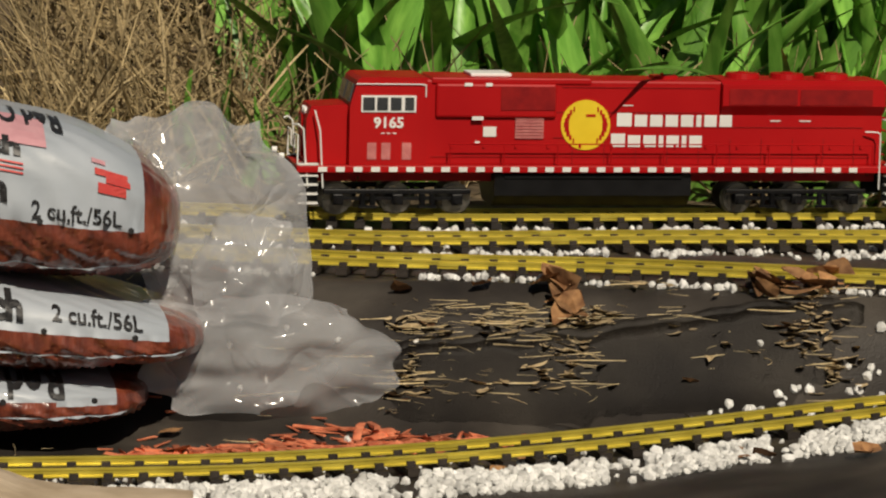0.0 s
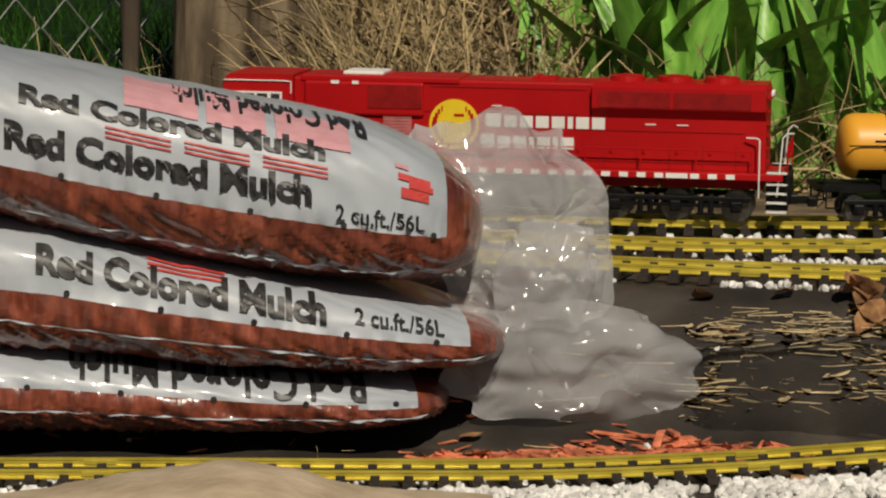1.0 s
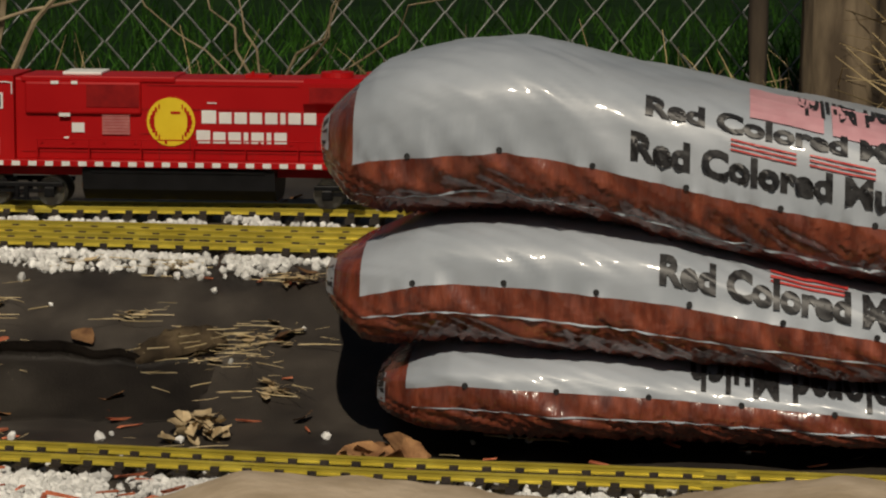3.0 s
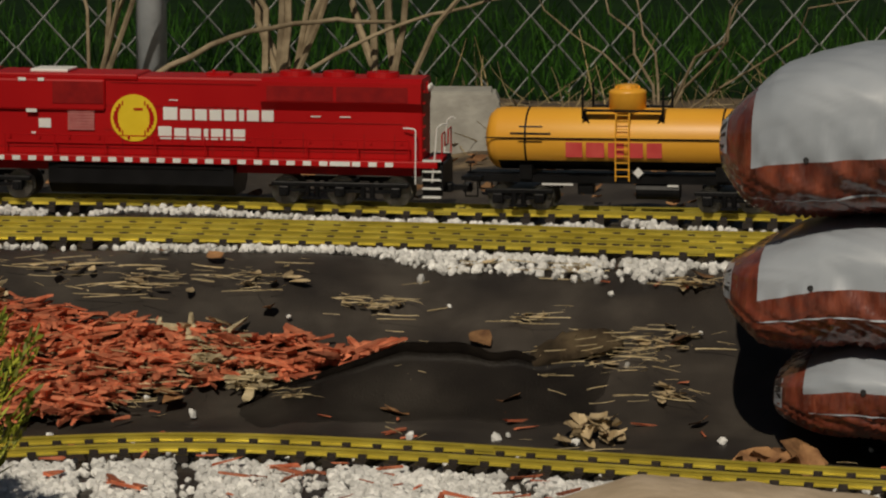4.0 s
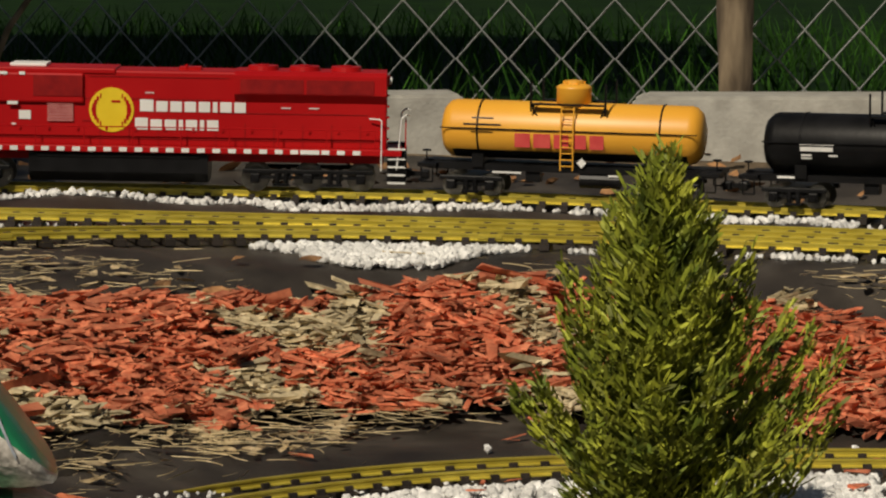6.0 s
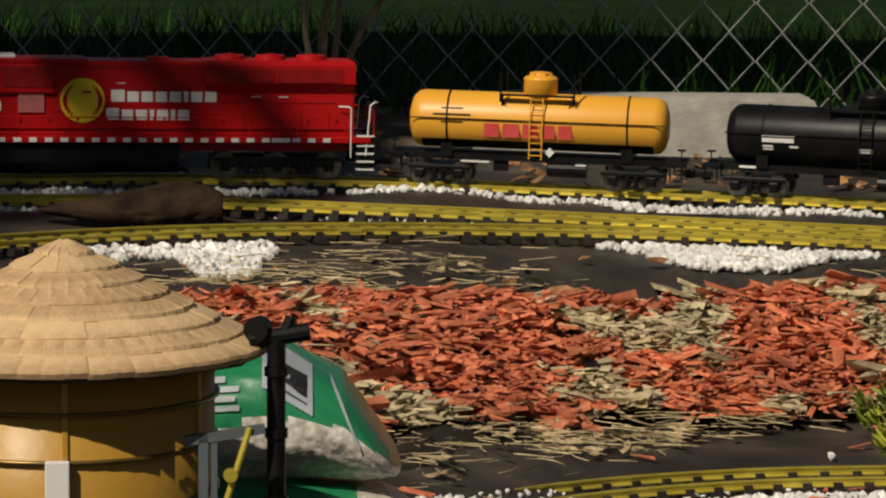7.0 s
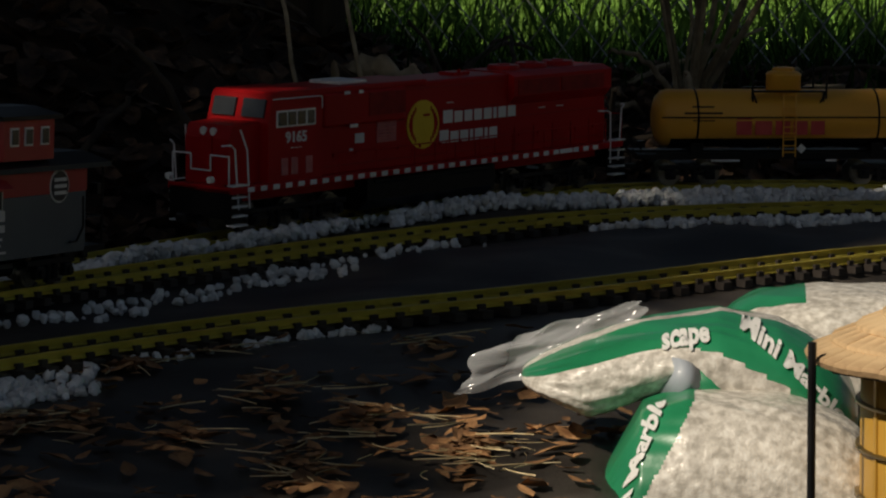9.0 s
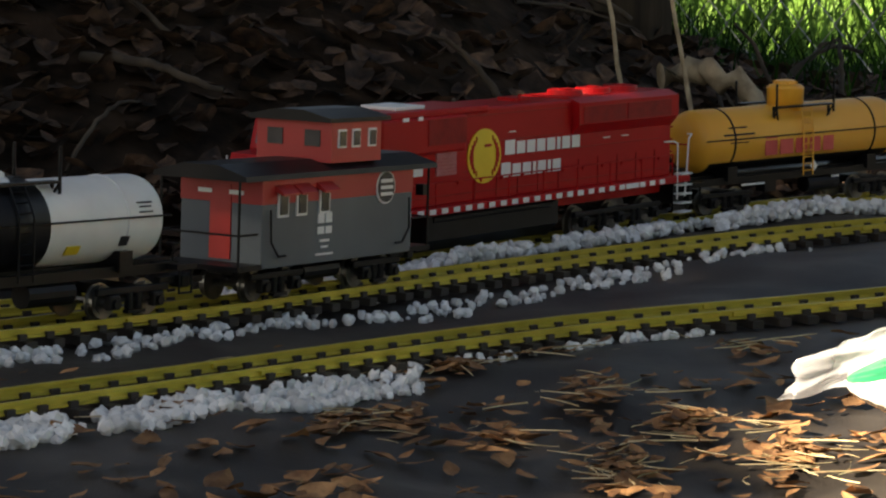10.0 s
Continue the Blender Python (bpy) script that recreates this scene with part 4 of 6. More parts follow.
    rail_wire(lo, [(-0.36, 0.051, 0.083), (0.17, 0.051, 0.083)], 0.0008, M_RED)
    rail_wire(lo, [(-0.352, 0.0440, 0.0985), (-0.366, 0.0480, 0.0985), (-0.369, 0.052, 0.0965), (-0.369, 0.053, 0.028)], 0.0010)
    for sx, ex in ((-1, -0.402), (1, 0.351)):
        for sy in (-1, 1):
            y = sy * 0.050
            rail_wire(lo, [(ex - sx * 0.012, y, 0.030), (ex - sx * 0.009, y, 0.060), (ex - sx * 0.006, y, 0.100), (ex - sx * 0.000, y, 0.1055), (ex + sx * 0.006, y * 0.8, 0.1045)], 0.0011)
            if sx == 1:
                rail_wire(lo, [(ex - 0.030, y, 0.030), (ex - 0.026, y, 0.098), (ex - 0.020, y * 0.9, 0.122)], 0.0011)
        for z in (0.058, 0.0445, 0.0335, 0.0225, 0.0115):
            for sy in (-1, 1):
                bm = bmesh.new()
                box(bm, ex - sx * 0.012, sy * 0.047, z, 0.024, 0.012, 0.0018)
                part("step", bm, M_WHITE, lo, "white-edged step")
        bm = bmesh.new()
        for sy in (-1, 1):
            box(bm, ex - sx * 0.012, sy * 0.041, 0.036, 0.026, 0.002, 0.046)
        box(bm, ex, 0, 0.036, 0.004, 0.10, 0.034)
        part("step_well", bm, M_BLACK, lo)
        bm = bmesh.new()                            # end railing
        wire(bm, [(ex, -0.046, 0.057), (ex, -0.046, 0.092), (ex, -0.016, 0.092), (ex, -0.016, 0.074), (ex, 0.016, 0.074), (ex, 0.016, 0.092), (ex, 0.046, 0.092), (ex, 0.046, 0.057)], 0.001)
        part("end_rail", bm, M_WHITE if sx > 0 else M_RED, lo)
        coupler(lo, ex, sx)
    bm = bmesh.new()                                # rear end detail
    for i in range(6):
        box(bm, -0.3775, 0.03, 0.070 + i * 0.015, 0.003, 0.016, 0.002)
    box(bm, -0.377, 0, 0.148, 0.004, 0.022, 0.014)
    part("end_ladder", bm, M_RED, lo)
    for y in (-0.008, 0.008):
        bm = bmesh.new()
        cyl(bm, (-0.379, y, 0.148), (-0.382, y, 0.148), 0.0045, seg=10)
        part("tail_light", bm, M_WHITE, lo)
    # fuel tank and trucks
    bm = bmesh.new()
    prism(bm, [(-0.046, 0.046), (-0.046, 0.020), (-0.030, 0.006), (0.030, 0.006), (0.046, 0.020), (0.046, 0.046)], "X", -0.132, 0.112)
    part("fuel_tank", bm, M_BLACK, lo, "long black fuel tank")
    bm = bmesh.new()
    for s in (-1, 1):
        cyl(bm, (-0.12, s * 0.043, 0.043), (0.10, s * 0.043, 0.043), 0.005, seg=10)
    part("air_pipe", bm, M_BLACK, lo)
    for x in (0.2285, -0.269):
        truck(lo, x, 0.0725, 3)
    for ob in lo.children:                          # the body rides high on its springs
        if not ob.name.startswith(("truck", "coupler")):
            ob.matrix_basis = Matrix.Translation((0, 0, 0.004)) @ ob.matrix_basis
    return lo


def build_tank_car(name, label, shell, length, radius, zc, marks, band=M_BLACK, dome_r=0.0235, dome_top=0.158, lower=None, end_gap=0.026):
    car = thing(name, label, "tank car")
    h = length / 2
    prof = [(-h, radius * 0.02), (-h, radius * 0.45), (-h + 0.004, radius * 0.78), (-h + 0.011, radius * 0.95), (-h + 0.019, radius), (h - 0.019, radius), (h - 0.011, radius * 0.95), (h - 0.004, radius * 0.78), (h, radius * 0.45), (h, radius * 0.02)]
    bm = bmesh.new()
    lathe(bm, prof, "X", 36)
    bmesh.ops.translate(bm, verts=bm.verts, vec=(0, 0, zc))
    if lower:
        for f in bm.faces:
            f.material_index = 1 if f.calc_center_median().z < zc - radius * 0.62 and abs(f.calc_center_median().x) < h - 0.02 else 0
    part("tank", bm, [shell, lower or shell], car, "", True)
    for x in (-h + 0.055, h - 0.055):
        bm = bmesh.new()
        lathe(bm, [(x - 0.0012, radius), (x - 0.0012, radius + 0.0010), (x + 0.0012, radius + 0.0010), (x + 0.0012, radius)], "X", 36)
        bmesh.ops.translate(bm, verts=bm.verts, vec=(0, 0, zc))
        part("tank_strap", bm, band, car, "dark hold-down strap", True)
    bm = bmesh.new()                                # dome
    lathe(bm, [(zc + radius * 0.7, dome_r), (dome_top - 0.012, dome_r), (dome_top - 0.010, dome_r * 1.03), (dome_top - 0.009, dome_r * 1.03), (dome_top - 0.006, dome_r * 0.88), (dome_top - 0.004, dome_r * 0.55)], "Z", 24)
    dome = part("dome", bm, shell, car, "", True)
    bm = bmesh.new()
    lathe(bm, [(dome_top - 0.005, dome_r * 0.6), (dome_top, dome_r * 0.55), (dome_top + 0.001, dome_r * 0.2)], "Z", 16)
    for k in range(6):
        t = k * math.pi / 3
        cyl(bm, (dome_r * 0.62 * math.cos(t), dome_r * 0.62 * math.sin(t), dome_top - 0.006), (dome_r * 0.62 * math.cos(t), dome_r * 0.62 * math.sin(t), dome_top - 0.001), 0.0014, seg=6)
    part("manhole_lid", bm, shell, dome)
    # platform round the dome with rails
    zp = zc + radius * 0.98
    for s in (-1, 1):
        bm = bmesh.new()
        box(bm, 0, s * (dome_r + 0.010), zp, 0.100, 0.012, 0.0022)
        for x in (-0.049, 0.049):
            box(bm, x, s * (dome_r + 0.006), zp - 0.007, 0.0025, 0.003, 0.016)
        part("walkway", bm, M_BLACK, car, "black dome walkway")
        for x in (-0.051, 0.051):
            rail_wire(car, [(x, s * (dome_r + 0.013), zp - 0.010), (x, s * (dome_r + 0.013), zp + 0.030)], 0.0016, M_BLACK)
            rail_wire(car, [(x, s * (dome_r + 0.013), zp), (x * 0.86, s * (dome_r + 0.008), zp - 0.016)], 0.0012, M_BLACK, "bracket")
        bm = bmesh.new()                            # ladder
        y = s * (radius + 0.0035)
        for x in (-0.0085, 0.0085):
            wire(bm, [(x, y, 0.040), (x, y, zc + 0.010), (x, s * (dome_r + 0.014), zp)], 0.0010)
        for z in np.arange(0.046, zp, 0.0085):
            yy = y if z < zc + 0.01 else y + (s * (dome_r + 0.014) - y) * (z - zc - 0.01) / (zp - zc - 0.01)
            cyl(bm, (-0.0085, yy, z), (0.0085, yy, z), 0.0008, seg=5)
        part("ladder", bm, M_BLACK if shell is not M_YELLOW else M_YELLOW, car)
        # hand rail round the tank
        rail_wire(car, [(-h + 0.004, s * (radius + 0.002), zc + 0.004), (h - 0.004, s * (radius + 0.002), zc + 0.004)], 0.0009, M_BLACK)
    # underframe
    hl = h + end_gap
    bm = bmesh.new()
    box(bm, 0, 0, 0.040, 2 * hl, 0.022, 0.012)
    for s in (-1, 1):
        box(bm, 0, s * 0.028, 0.040, 2 * hl - 0.02, 0.004, 0.009)
        box(bm, s * (hl - 0.012), 0, 0.041, 0.026, 0.086, 0.005)
        box(bm, s * (h - 0.055), 0, 0.049, 0.016, 0.07, 0.018)
    part("underframe", bm, M_BLACK, car, "black steel underframe")
    bm = bmesh.new()
    cyl(bm, (-0.07, 0.02, 0.026), (-0.015, 0.02, 0.026), 0.011, seg=14)
    part("brake_cylinder", bm, M_BLACK, car)
    bm = bmesh.new()
    box(bm, 0.05, 0.018, 0.030, 0.02, 0.016, 0.018)
    part("valve_box", bm, M_BLACK, car)
    for sx in (-1, 1):
        for sy in (-1, 1):
            bm = bmesh.new()
            wire(bm, [(sx * (hl - 0.02), sy * 0.041, 0.04), (sx * (hl - 0.02), sy * 0.041, 0.018), (sx * (hl - 0.004), sy * 0.041, 0.018), (sx * (hl - 0.004), sy * 0.041, 0.04)], 0.0011)
            part("stirrup", bm, M_BLACK, car)
        bm = bmesh.new()
        cyl(bm, (sx * (hl - 0.006), 0.02, 0.04), (sx * (hl - 0.006), 0.02, 0.058), 0.001, seg=6)
        cyl(bm, (sx * (hl - 0.006), 0.02, 0.058), (sx * (hl - 0.006), 0.02, 0.060), 0.006, seg=12)
        part("brake_wheel", bm, M_BLACK, car)
        coupler(car, sx * hl, sx)
    for x in (-h + 0.046, h - 0.046):
        truck(car, x, 0.054, 2, 0.0145)
    for mk in marks:
        x, z, w, hh, m = mk
        dz = max(-radius * 0.98, min(radius * 0.98, z - zc))
        y = math.sqrt(max(radius ** 2 - dz ** 2, 0)) if z > zc - radius else 0.03
        bm = bmesh.new()
        tilt = math.asin(dz / radius) if z > zc - radius else 0
        box(bm, x, y + 0.0006, z, w, 0.0012, hh, rot=Euler((tilt, 0, 0)).to_matrix())
        part("marking", bm, m, car)
    return car


def tank_letters(car, radius, zc, x, z, widths, height, gap, material):
    dz = z - zc
    y = math.sqrt(radius ** 2 - dz ** 2) + 0.0008
    letter_bars(car, material, x, z, y, widths, height, gap)


def build_caboose():
    cb = thing("caboose", "grey and red caboose with black roof and small cupola", "caboose")
    hl, hy = 0.128, 0.047
    bm = bmesh.new()
    box(bm, 0, 0, 0.063, 2 * hl, 2 * hy, 0.060, bevel=0.001)
    part("body", bm, M_GREY, cb, "dark grey lower body")
    bm = bmesh.new()
    box(bm, 0, 0, 0.1055, 2 * hl + 0.0008, 2 * hy + 0.0008, 0.025)
    part("upper_band", bm, M_CABRED, cb, "red upper side band")
    bm = bmesh.new()
    prism(bm, [(-hy - 0.007, 0.116), (-hy - 0.006, 0.121), (-0.02, 0.130), (0.02, 0.130), (hy + 0.006, 0.121), (hy + 0.007, 0.116)], "X", -hl - 0.035, hl + 0.035)
    part("roof", bm, M_BLACK, cb, "black curved roof")
    cx = -0.030
    bm = bmesh.new()
    box(bm, cx, 0, 0.147, 0.086, 2 * hy - 0.006, 0.040)
    cup = part("cupola", bm, M_CABRED, cb, "red cupola")
    bm = bmesh.new()
    prism(bm, [(-hy - 0.002, 0.166), (-hy - 0.002, 0.170), (-0.015, 0.177), (0.015, 0.177), (hy + 0.002, 0.170), (hy + 0.002, 0.166)], "X", cx - 0.052, cx + 0.052)
    part("cupola_roof", bm, M_BLACK, cup)
    for x in (cx - 0.026, cx + 0.002, cx + 0.026):
        bm = bmesh.new()
        box(bm, x, hy - 0.0026, 0.150, 0.014, 0.0016, 0.018)
        part("window", bm, M_WHITE, cup)
        bm = bmesh.new()
        box(bm, x, hy - 0.0014, 0.150, 0.010, 0.0012, 0.014)
        part("pane", bm, M_GLASSY, cup)
    for y in (-0.022, 0.022):
        bm = bmesh.new()
        box(bm, cx + 0.0434, y, 0.150, 0.0016, 0.018, 0.016)
        part("end_window", bm, M_GLASSY, cup)
    for x in (0.096, 0.066, 0.028):
        bm = bmesh.new()
        box(bm, x, hy + 0.0006, 0.093, 0.017, 0.0024, 0.026)
        w = part("window", bm, M_WHITE, cb, "window with pale frame")
        bm = bmesh.new()
        box(bm, x, hy + 0.0020, 0.093, 0.012, 0.0014, 0.021)
        part("pane", bm, M_GLASSY, w)
        bm = bmesh.new()
        prism(bm, [(hy, 0.111), (hy + 0.011, 0.103), (hy + 0.011, 0.101), (hy, 0.105)], "X", x - 0.013, x + 0.013)
        part("awning", bm, M_CABRED, w, "red window awning")
    bm = bmesh.new()
    cyl(bm, (-0.078, hy, 0.100), (-0.078, hy + 0.0014, 0.100), 0.0165, seg=28)
    part("emblem", bm, M_WHITE, cb, "round black and white emblem")
    bm = bmesh.new()
    cyl(bm, (-0.078, hy + 0.001, 0.100), (-0.078, hy + 0.0020, 0.100), 0.0148, seg=28)
    part("emblem_disc", bm, M_INK, cb)
    for z in (0.1065, 0.100, 0.0935):
        bm = bmesh.new()
        box(bm, -0.078, hy + 0.0022, z, 0.021, 0.0010, 0.0034)
        part("lettering", bm, M_WHITE, cb)
    for z, w, hh in ((0.076, 0.026, 0.010), (0.064, 0.026, 0.007), (0.054, 0.020, 0.0025), (0.048, 0.014, 0.0020), (0.041, 0.036, 0.0020)):
        n = max(1, int(w / 0.009)) if hh > 0.005 else 1
        for i in range(n):
            bm = bmesh.new()
            box(bm, 0.026 - w / 2 + (i + 0.5) * w / n, hy + 0.0006, z, w / n * 0.8, 0.0010, hh)
            part("lettering", bm, M_WHITE, cb)
    for sx in (-1, 1):
        bm = bmesh.new()
        box(bm, sx * (hl + 0.017), 0, 0.035, 0.038, 2 * hy, 0.005)
        part("platform", bm, M_BLACK, cb, "end platform")
        bm = bmesh.new()
        for y in (-hy + 0.002, hy - 0.002):
            wire(bm, [(sx * (hl + 0.033), y, 0.036), (sx * (hl + 0.033), y, 0.118)], 0.0014)
            wire(bm, [(sx * (hl + 0.033), y, 0.066), (sx * (hl + 0.004), y, 0.066)], 0.0010)
        wire(bm, [(sx * (hl + 0.033), -hy, 0.066), (sx * (hl + 0.033), hy, 0.066)], 0.0010)
        part("platform_rail", bm, M_BLACK, cb)
        rail_wire(cb, [(sx * (hl - 0.010), hy + 0.003, 0.088), (sx * (hl - 0.010), hy + 0.004, 0.058), (sx * (hl - 0.022), hy + 0.004, 0.044), (sx * (hl - 0.034), hy + 0.004, 0.044)], 0.0011, M_BLACK)
        bm = bmesh.new()
        box(bm, sx * (hl + 0.0008), 0, 0.075, 0.0016, 0.024, 0.07)
        part("end_door", bm, M_CABRED if sx > 0 else M_GREY, cb)
        coupler(cb, sx * (hl + 0.034), sx)
        truck(cb, sx * 0.085, 0.05, 2, 0.0145)
    for y in (0.018, -0.018):
        bm = bmesh.new()
        box(bm, hl + 0.001, y, 0.103, 0.0016, 0.016, 0.004)
        part("lettering", bm, M_WHITE, cb)
    bm = bmesh.new()
    box(bm, 0, 0, 0.030, 2 * hl, 0.03, 0.010)
    cyl(bm, (-0.03, 0.02, 0.022), (0.03, 0.02, 0.022), 0.009, seg=12)
    part("underframe", bm, M_BLACK, cb)
    bm = bmesh.new()
    box(bm, -hl - 0.020, hy - 0.002, 0.094, 0.007, 0.009, 0.011)
    part("marker_lamp", bm, M_BLACK, cb)
    return cb


locomotive = build_locomotive()
yellow_car = build_tank_car("tank_car", "orange-yellow tank car with red lettering and dark straps", M_YELLOW, 0.360, 0.0395, 0.0890,
                            [(0.118, 0.107, 0.030, 0.0016, M_BLACK), (0.118, 0.0985, 0.052, 0.0022, M_BLACK), (0.112, 0.0925, 0.036, 0.0012, M_BLACK), (0.118, 0.0885, 0.030, 0.0012, M_BLACK),
                             (0.085, 0.0335, 0.040, 0.0024, M_WHITE), (-0.062, 0.0335, 0.014, 0.0024, M_WHITE)], lower=M_BLACK)
tank_letters(yellow_car, 0.0395, 0.0890, 0.0115, 0.0790, (0.0215, 0.0235, 0.0205, 0.0195, 0.0195), 0.0200, 0.0045, M_REDINK)
bm = bmesh.new()
box(bm, -0.019, 0.0345, 0.0500, 0.0095, 0.0012, 0.0095, rot=Euler((0, radians(45), 0)).to_matrix())
part("hazard_plate", bm, M_WHITE, yellow_car, "small white diamond plate")
black_car = build_tank_car("tank_car", "glossy black tank car with small white markings", M_BLACK, 0.395, 0.0400, 0.0840,
                           [(0.120, 0.0860, 0.046, 0.0016, M_WHITE), (0.120, 0.0800, 0.044, 0.0055, M_WHITE), (0.134, 0.0715, 0.014, 0.0022, M_WHITE), (0.098, 0.0715, 0.012, 0.0022, M_WHITE), (0.134, 0.0675, 0.014, 0.0018, M_WHITE),
                            (0.0, 0.0720, 0.020, 0.0020, M_WHITE), (0.0, 0.0690, 0.020, 0.0020, M_WHITE), (-0.045, 0.0800, 0.020, 0.0200, M_WHITE), (0.16, 0.041, 0.030, 0.003, M_WHITE)], dome_r=0.020, dome_top=0.150)
white_car = build_tank_car("tank_car", "parked white tank car with a black middle", M_WHITE, 0.360, 0.0375, 0.0830,
                           [(-0.062, 0.0620, 0.016, 0.0090, M_LOGO), (-0.122, 0.0670, 0.010, 0.0090, M_INK), (-0.146, 0.0990, 0.018, 0.0013, M_INK), (-0.146, 0.0955, 0.014, 0.0013, M_INK), (-0.146, 0.0910, 0.016, 0.0013, M_INK)], band=M_WHITE, dome_r=0.014, dome_top=0.129)
bm = bmesh.new()
lathe(bm, [(-0.030, 0.0375), (-0.030, 0.0390), (0.030, 0.0390), (0.030, 0.0375)], "X", 36)
bmesh.ops.translate(bm, verts=bm.verts, vec=(0, 0, 0.0830))
part("middle_band", bm, M_BLACK, white_car, "black middle band", True)
caboose = build_caboose()
S_CABOOSE = L_SIDING.of_bearing(78.48)
caboose.matrix_basis = L_SIDING.place(S_CABOOSE, RAIL, 0.17) @ Matrix.Scale(0.97, 4)
white_car.matrix_basis = L_SIDING.place(S_CABOOSE + 0.412, RAIL, 0.30)


# ---------------------------------------------------------------- filled plastic bags
def spow(x, p):
    return math.copysign(abs(x) ** p, x)


class Bag:
    """A filled bag: top and bottom heights along its length, x to the viewer's right, y away from the viewer."""
    def __init__(self, x0, x1, depth, top, bottom, seed=0.0, power=0.72, crease=0.0058):
        self.crease = crease
        self.x0, self.x1, self.d, self.top, self.bottom, self.seed, self.p = x0, x1, depth, top, bottom, seed, power
        self.tx, self.tz = zip(*top)
        self.bx, self.bz = zip(*bottom)

    def point(self, x, angle, lift=0.0):
        s = 2 * (x - self.x0) / (self.x1 - self.x0) - 1
        s = max(-1, min(1, s))
        k = max(0.0, 1 - abs(s) ** 7) ** 0.36
        t, b = np.interp(x, self.tx, self.tz), np.interp(x, self.bx, self.bz)
        zc, hz = (t + b) / 2, (t - b) / 2
        c, q = math.cos(angle), math.sin(angle)
        y = -self.d / 2 * max(k, 0.04) * spow(c, self.p)
        z = zc + hz * max(k, 0.10) * spow(q, self.p)
        w = (0.0050 if angle < 0.05 else 0.0018) * noise.noise(Vector((x * 14 + self.seed, angle * 2.2, 1))) + 0.0020 * noise.noise(Vector((x * 45 + angle * 6, angle * 3 + self.seed, 4)))
        g = noise.noise(Vector((x * 46 + angle * 6.5 + self.seed, angle * 0.9 - x * 3, 8)))
        w += self.crease * max(0.0, 1 - 3.4 * abs(g)) ** 1.5 * (1.0 if angle < 0.05 else 0.12)
        w *= 0.4 + 0.6 * k
        return Vector((x, y - (lift + w) * c, z + (lift + w) * q))

    def front(self, x, v, lift=0.0012):
        return self.point(x, math.asin(max(-1, min(1, spow(v, 1 / self.p)))), lift)

    def skin(self, bm, inside, nx=210, na=120):
        xs = [self.x0 + (self.x1 - self.x0) * (0.5 - 0.5 * math.cos(math.pi * i / nx)) for i in range(nx + 1)]
        ring = {}
        for i, x in enumerate(xs):
            for j in range(na):
                ring[i, j] = None
        def vert(i, j):
            j %= na
            if ring[i, j] is None:
                ring[i, j] = bm.verts.new(self.point(xs[i], 2 * math.pi * j / na - math.pi / 2))
            return ring[i, j]
        for i in range(nx):
            for j in range(na):
                a = 2 * math.pi * (j + 0.5) / na - math.pi / 2
                if inside((xs[i] + xs[i + 1]) / 2, a):
                    bm.faces.new((vert(i, j), vert(i, j + 1), vert(i + 1, j + 1), vert(i + 1, j)))
        for i in (0, nx):
            f = [ring[i, j] for j in range(na) if ring[i, j] is not None]
            if len(f) == na:
                bm.faces.new(f)
        bmesh.ops.recalc_face_normals(bm, faces=bm.faces)

    def print_text(self, parent, body, size, material, x, v, bold=0.0, stretch=1.0, turn=0.0, name="writing"):
        me = text_mesh(body, size, name, 0.0, bold, stretch)
        bt = bmesh.new()
        bt.from_mesh(me)
        bmesh.ops.triangulate(bt, faces=bt.faces[:])
        for _ in range(3):
            es = [e for e in bt.edges if e.calc_length() > 0.0045]
            if es:
                bmesh.ops.subdivide_edges(bt, edges=es, cuts=1)
                bmesh.ops.triangulate(bt, faces=bt.faces[:])
        bt.to_mesh(me)
        bt.free()
        for w in me.vertices:
            c, q = math.cos(turn), math.sin(turn)
            u, h = w.co.x * c - w.co.y * q, w.co.x * q + w.co.y * c
            xx = x + u
            hz = (np.interp(xx, self.tx, self.tz) - np.interp(xx, self.bx, self.bz)) / 2
            w.co = self.front(xx, max(-0.98, min(0.985, v + h / max(hz, 0.02))), 0.0022)
        me.materials.append(material)
        ob = new(name, me)
        ob.parent = parent
        return ob

    def strip(self, parent, x0, x1, v0, v1, h, material, name, n=40):
        """A printed or welded strip on the front, from (x0, v0) to (x1, v1), of height h metres."""
        bm = bmesh.new()
        row = []
        for i in range(n + 1):
            u = i / n
            x, v = x0 + (x1 - x0) * u, v0 + (v1 - v0) * u
            hz = (np.interp(x, self.tx, self.tz) - np.interp(x, self.bx, self.bz)) / 2
            row.append([bm.verts.new(self.front(x, max(-0.97, min(0.985, v + (k / 4 - 0.5) * h / hz)), 0.0020)) for k in range(5)])
        for q0, q1 in zip(row[:-1], row[1:]):
            for k in range(4):
                bm.faces.new((q0[k], q1[k], q1[k + 1], q0[k + 1]))
        return part(name, bm, material, parent)


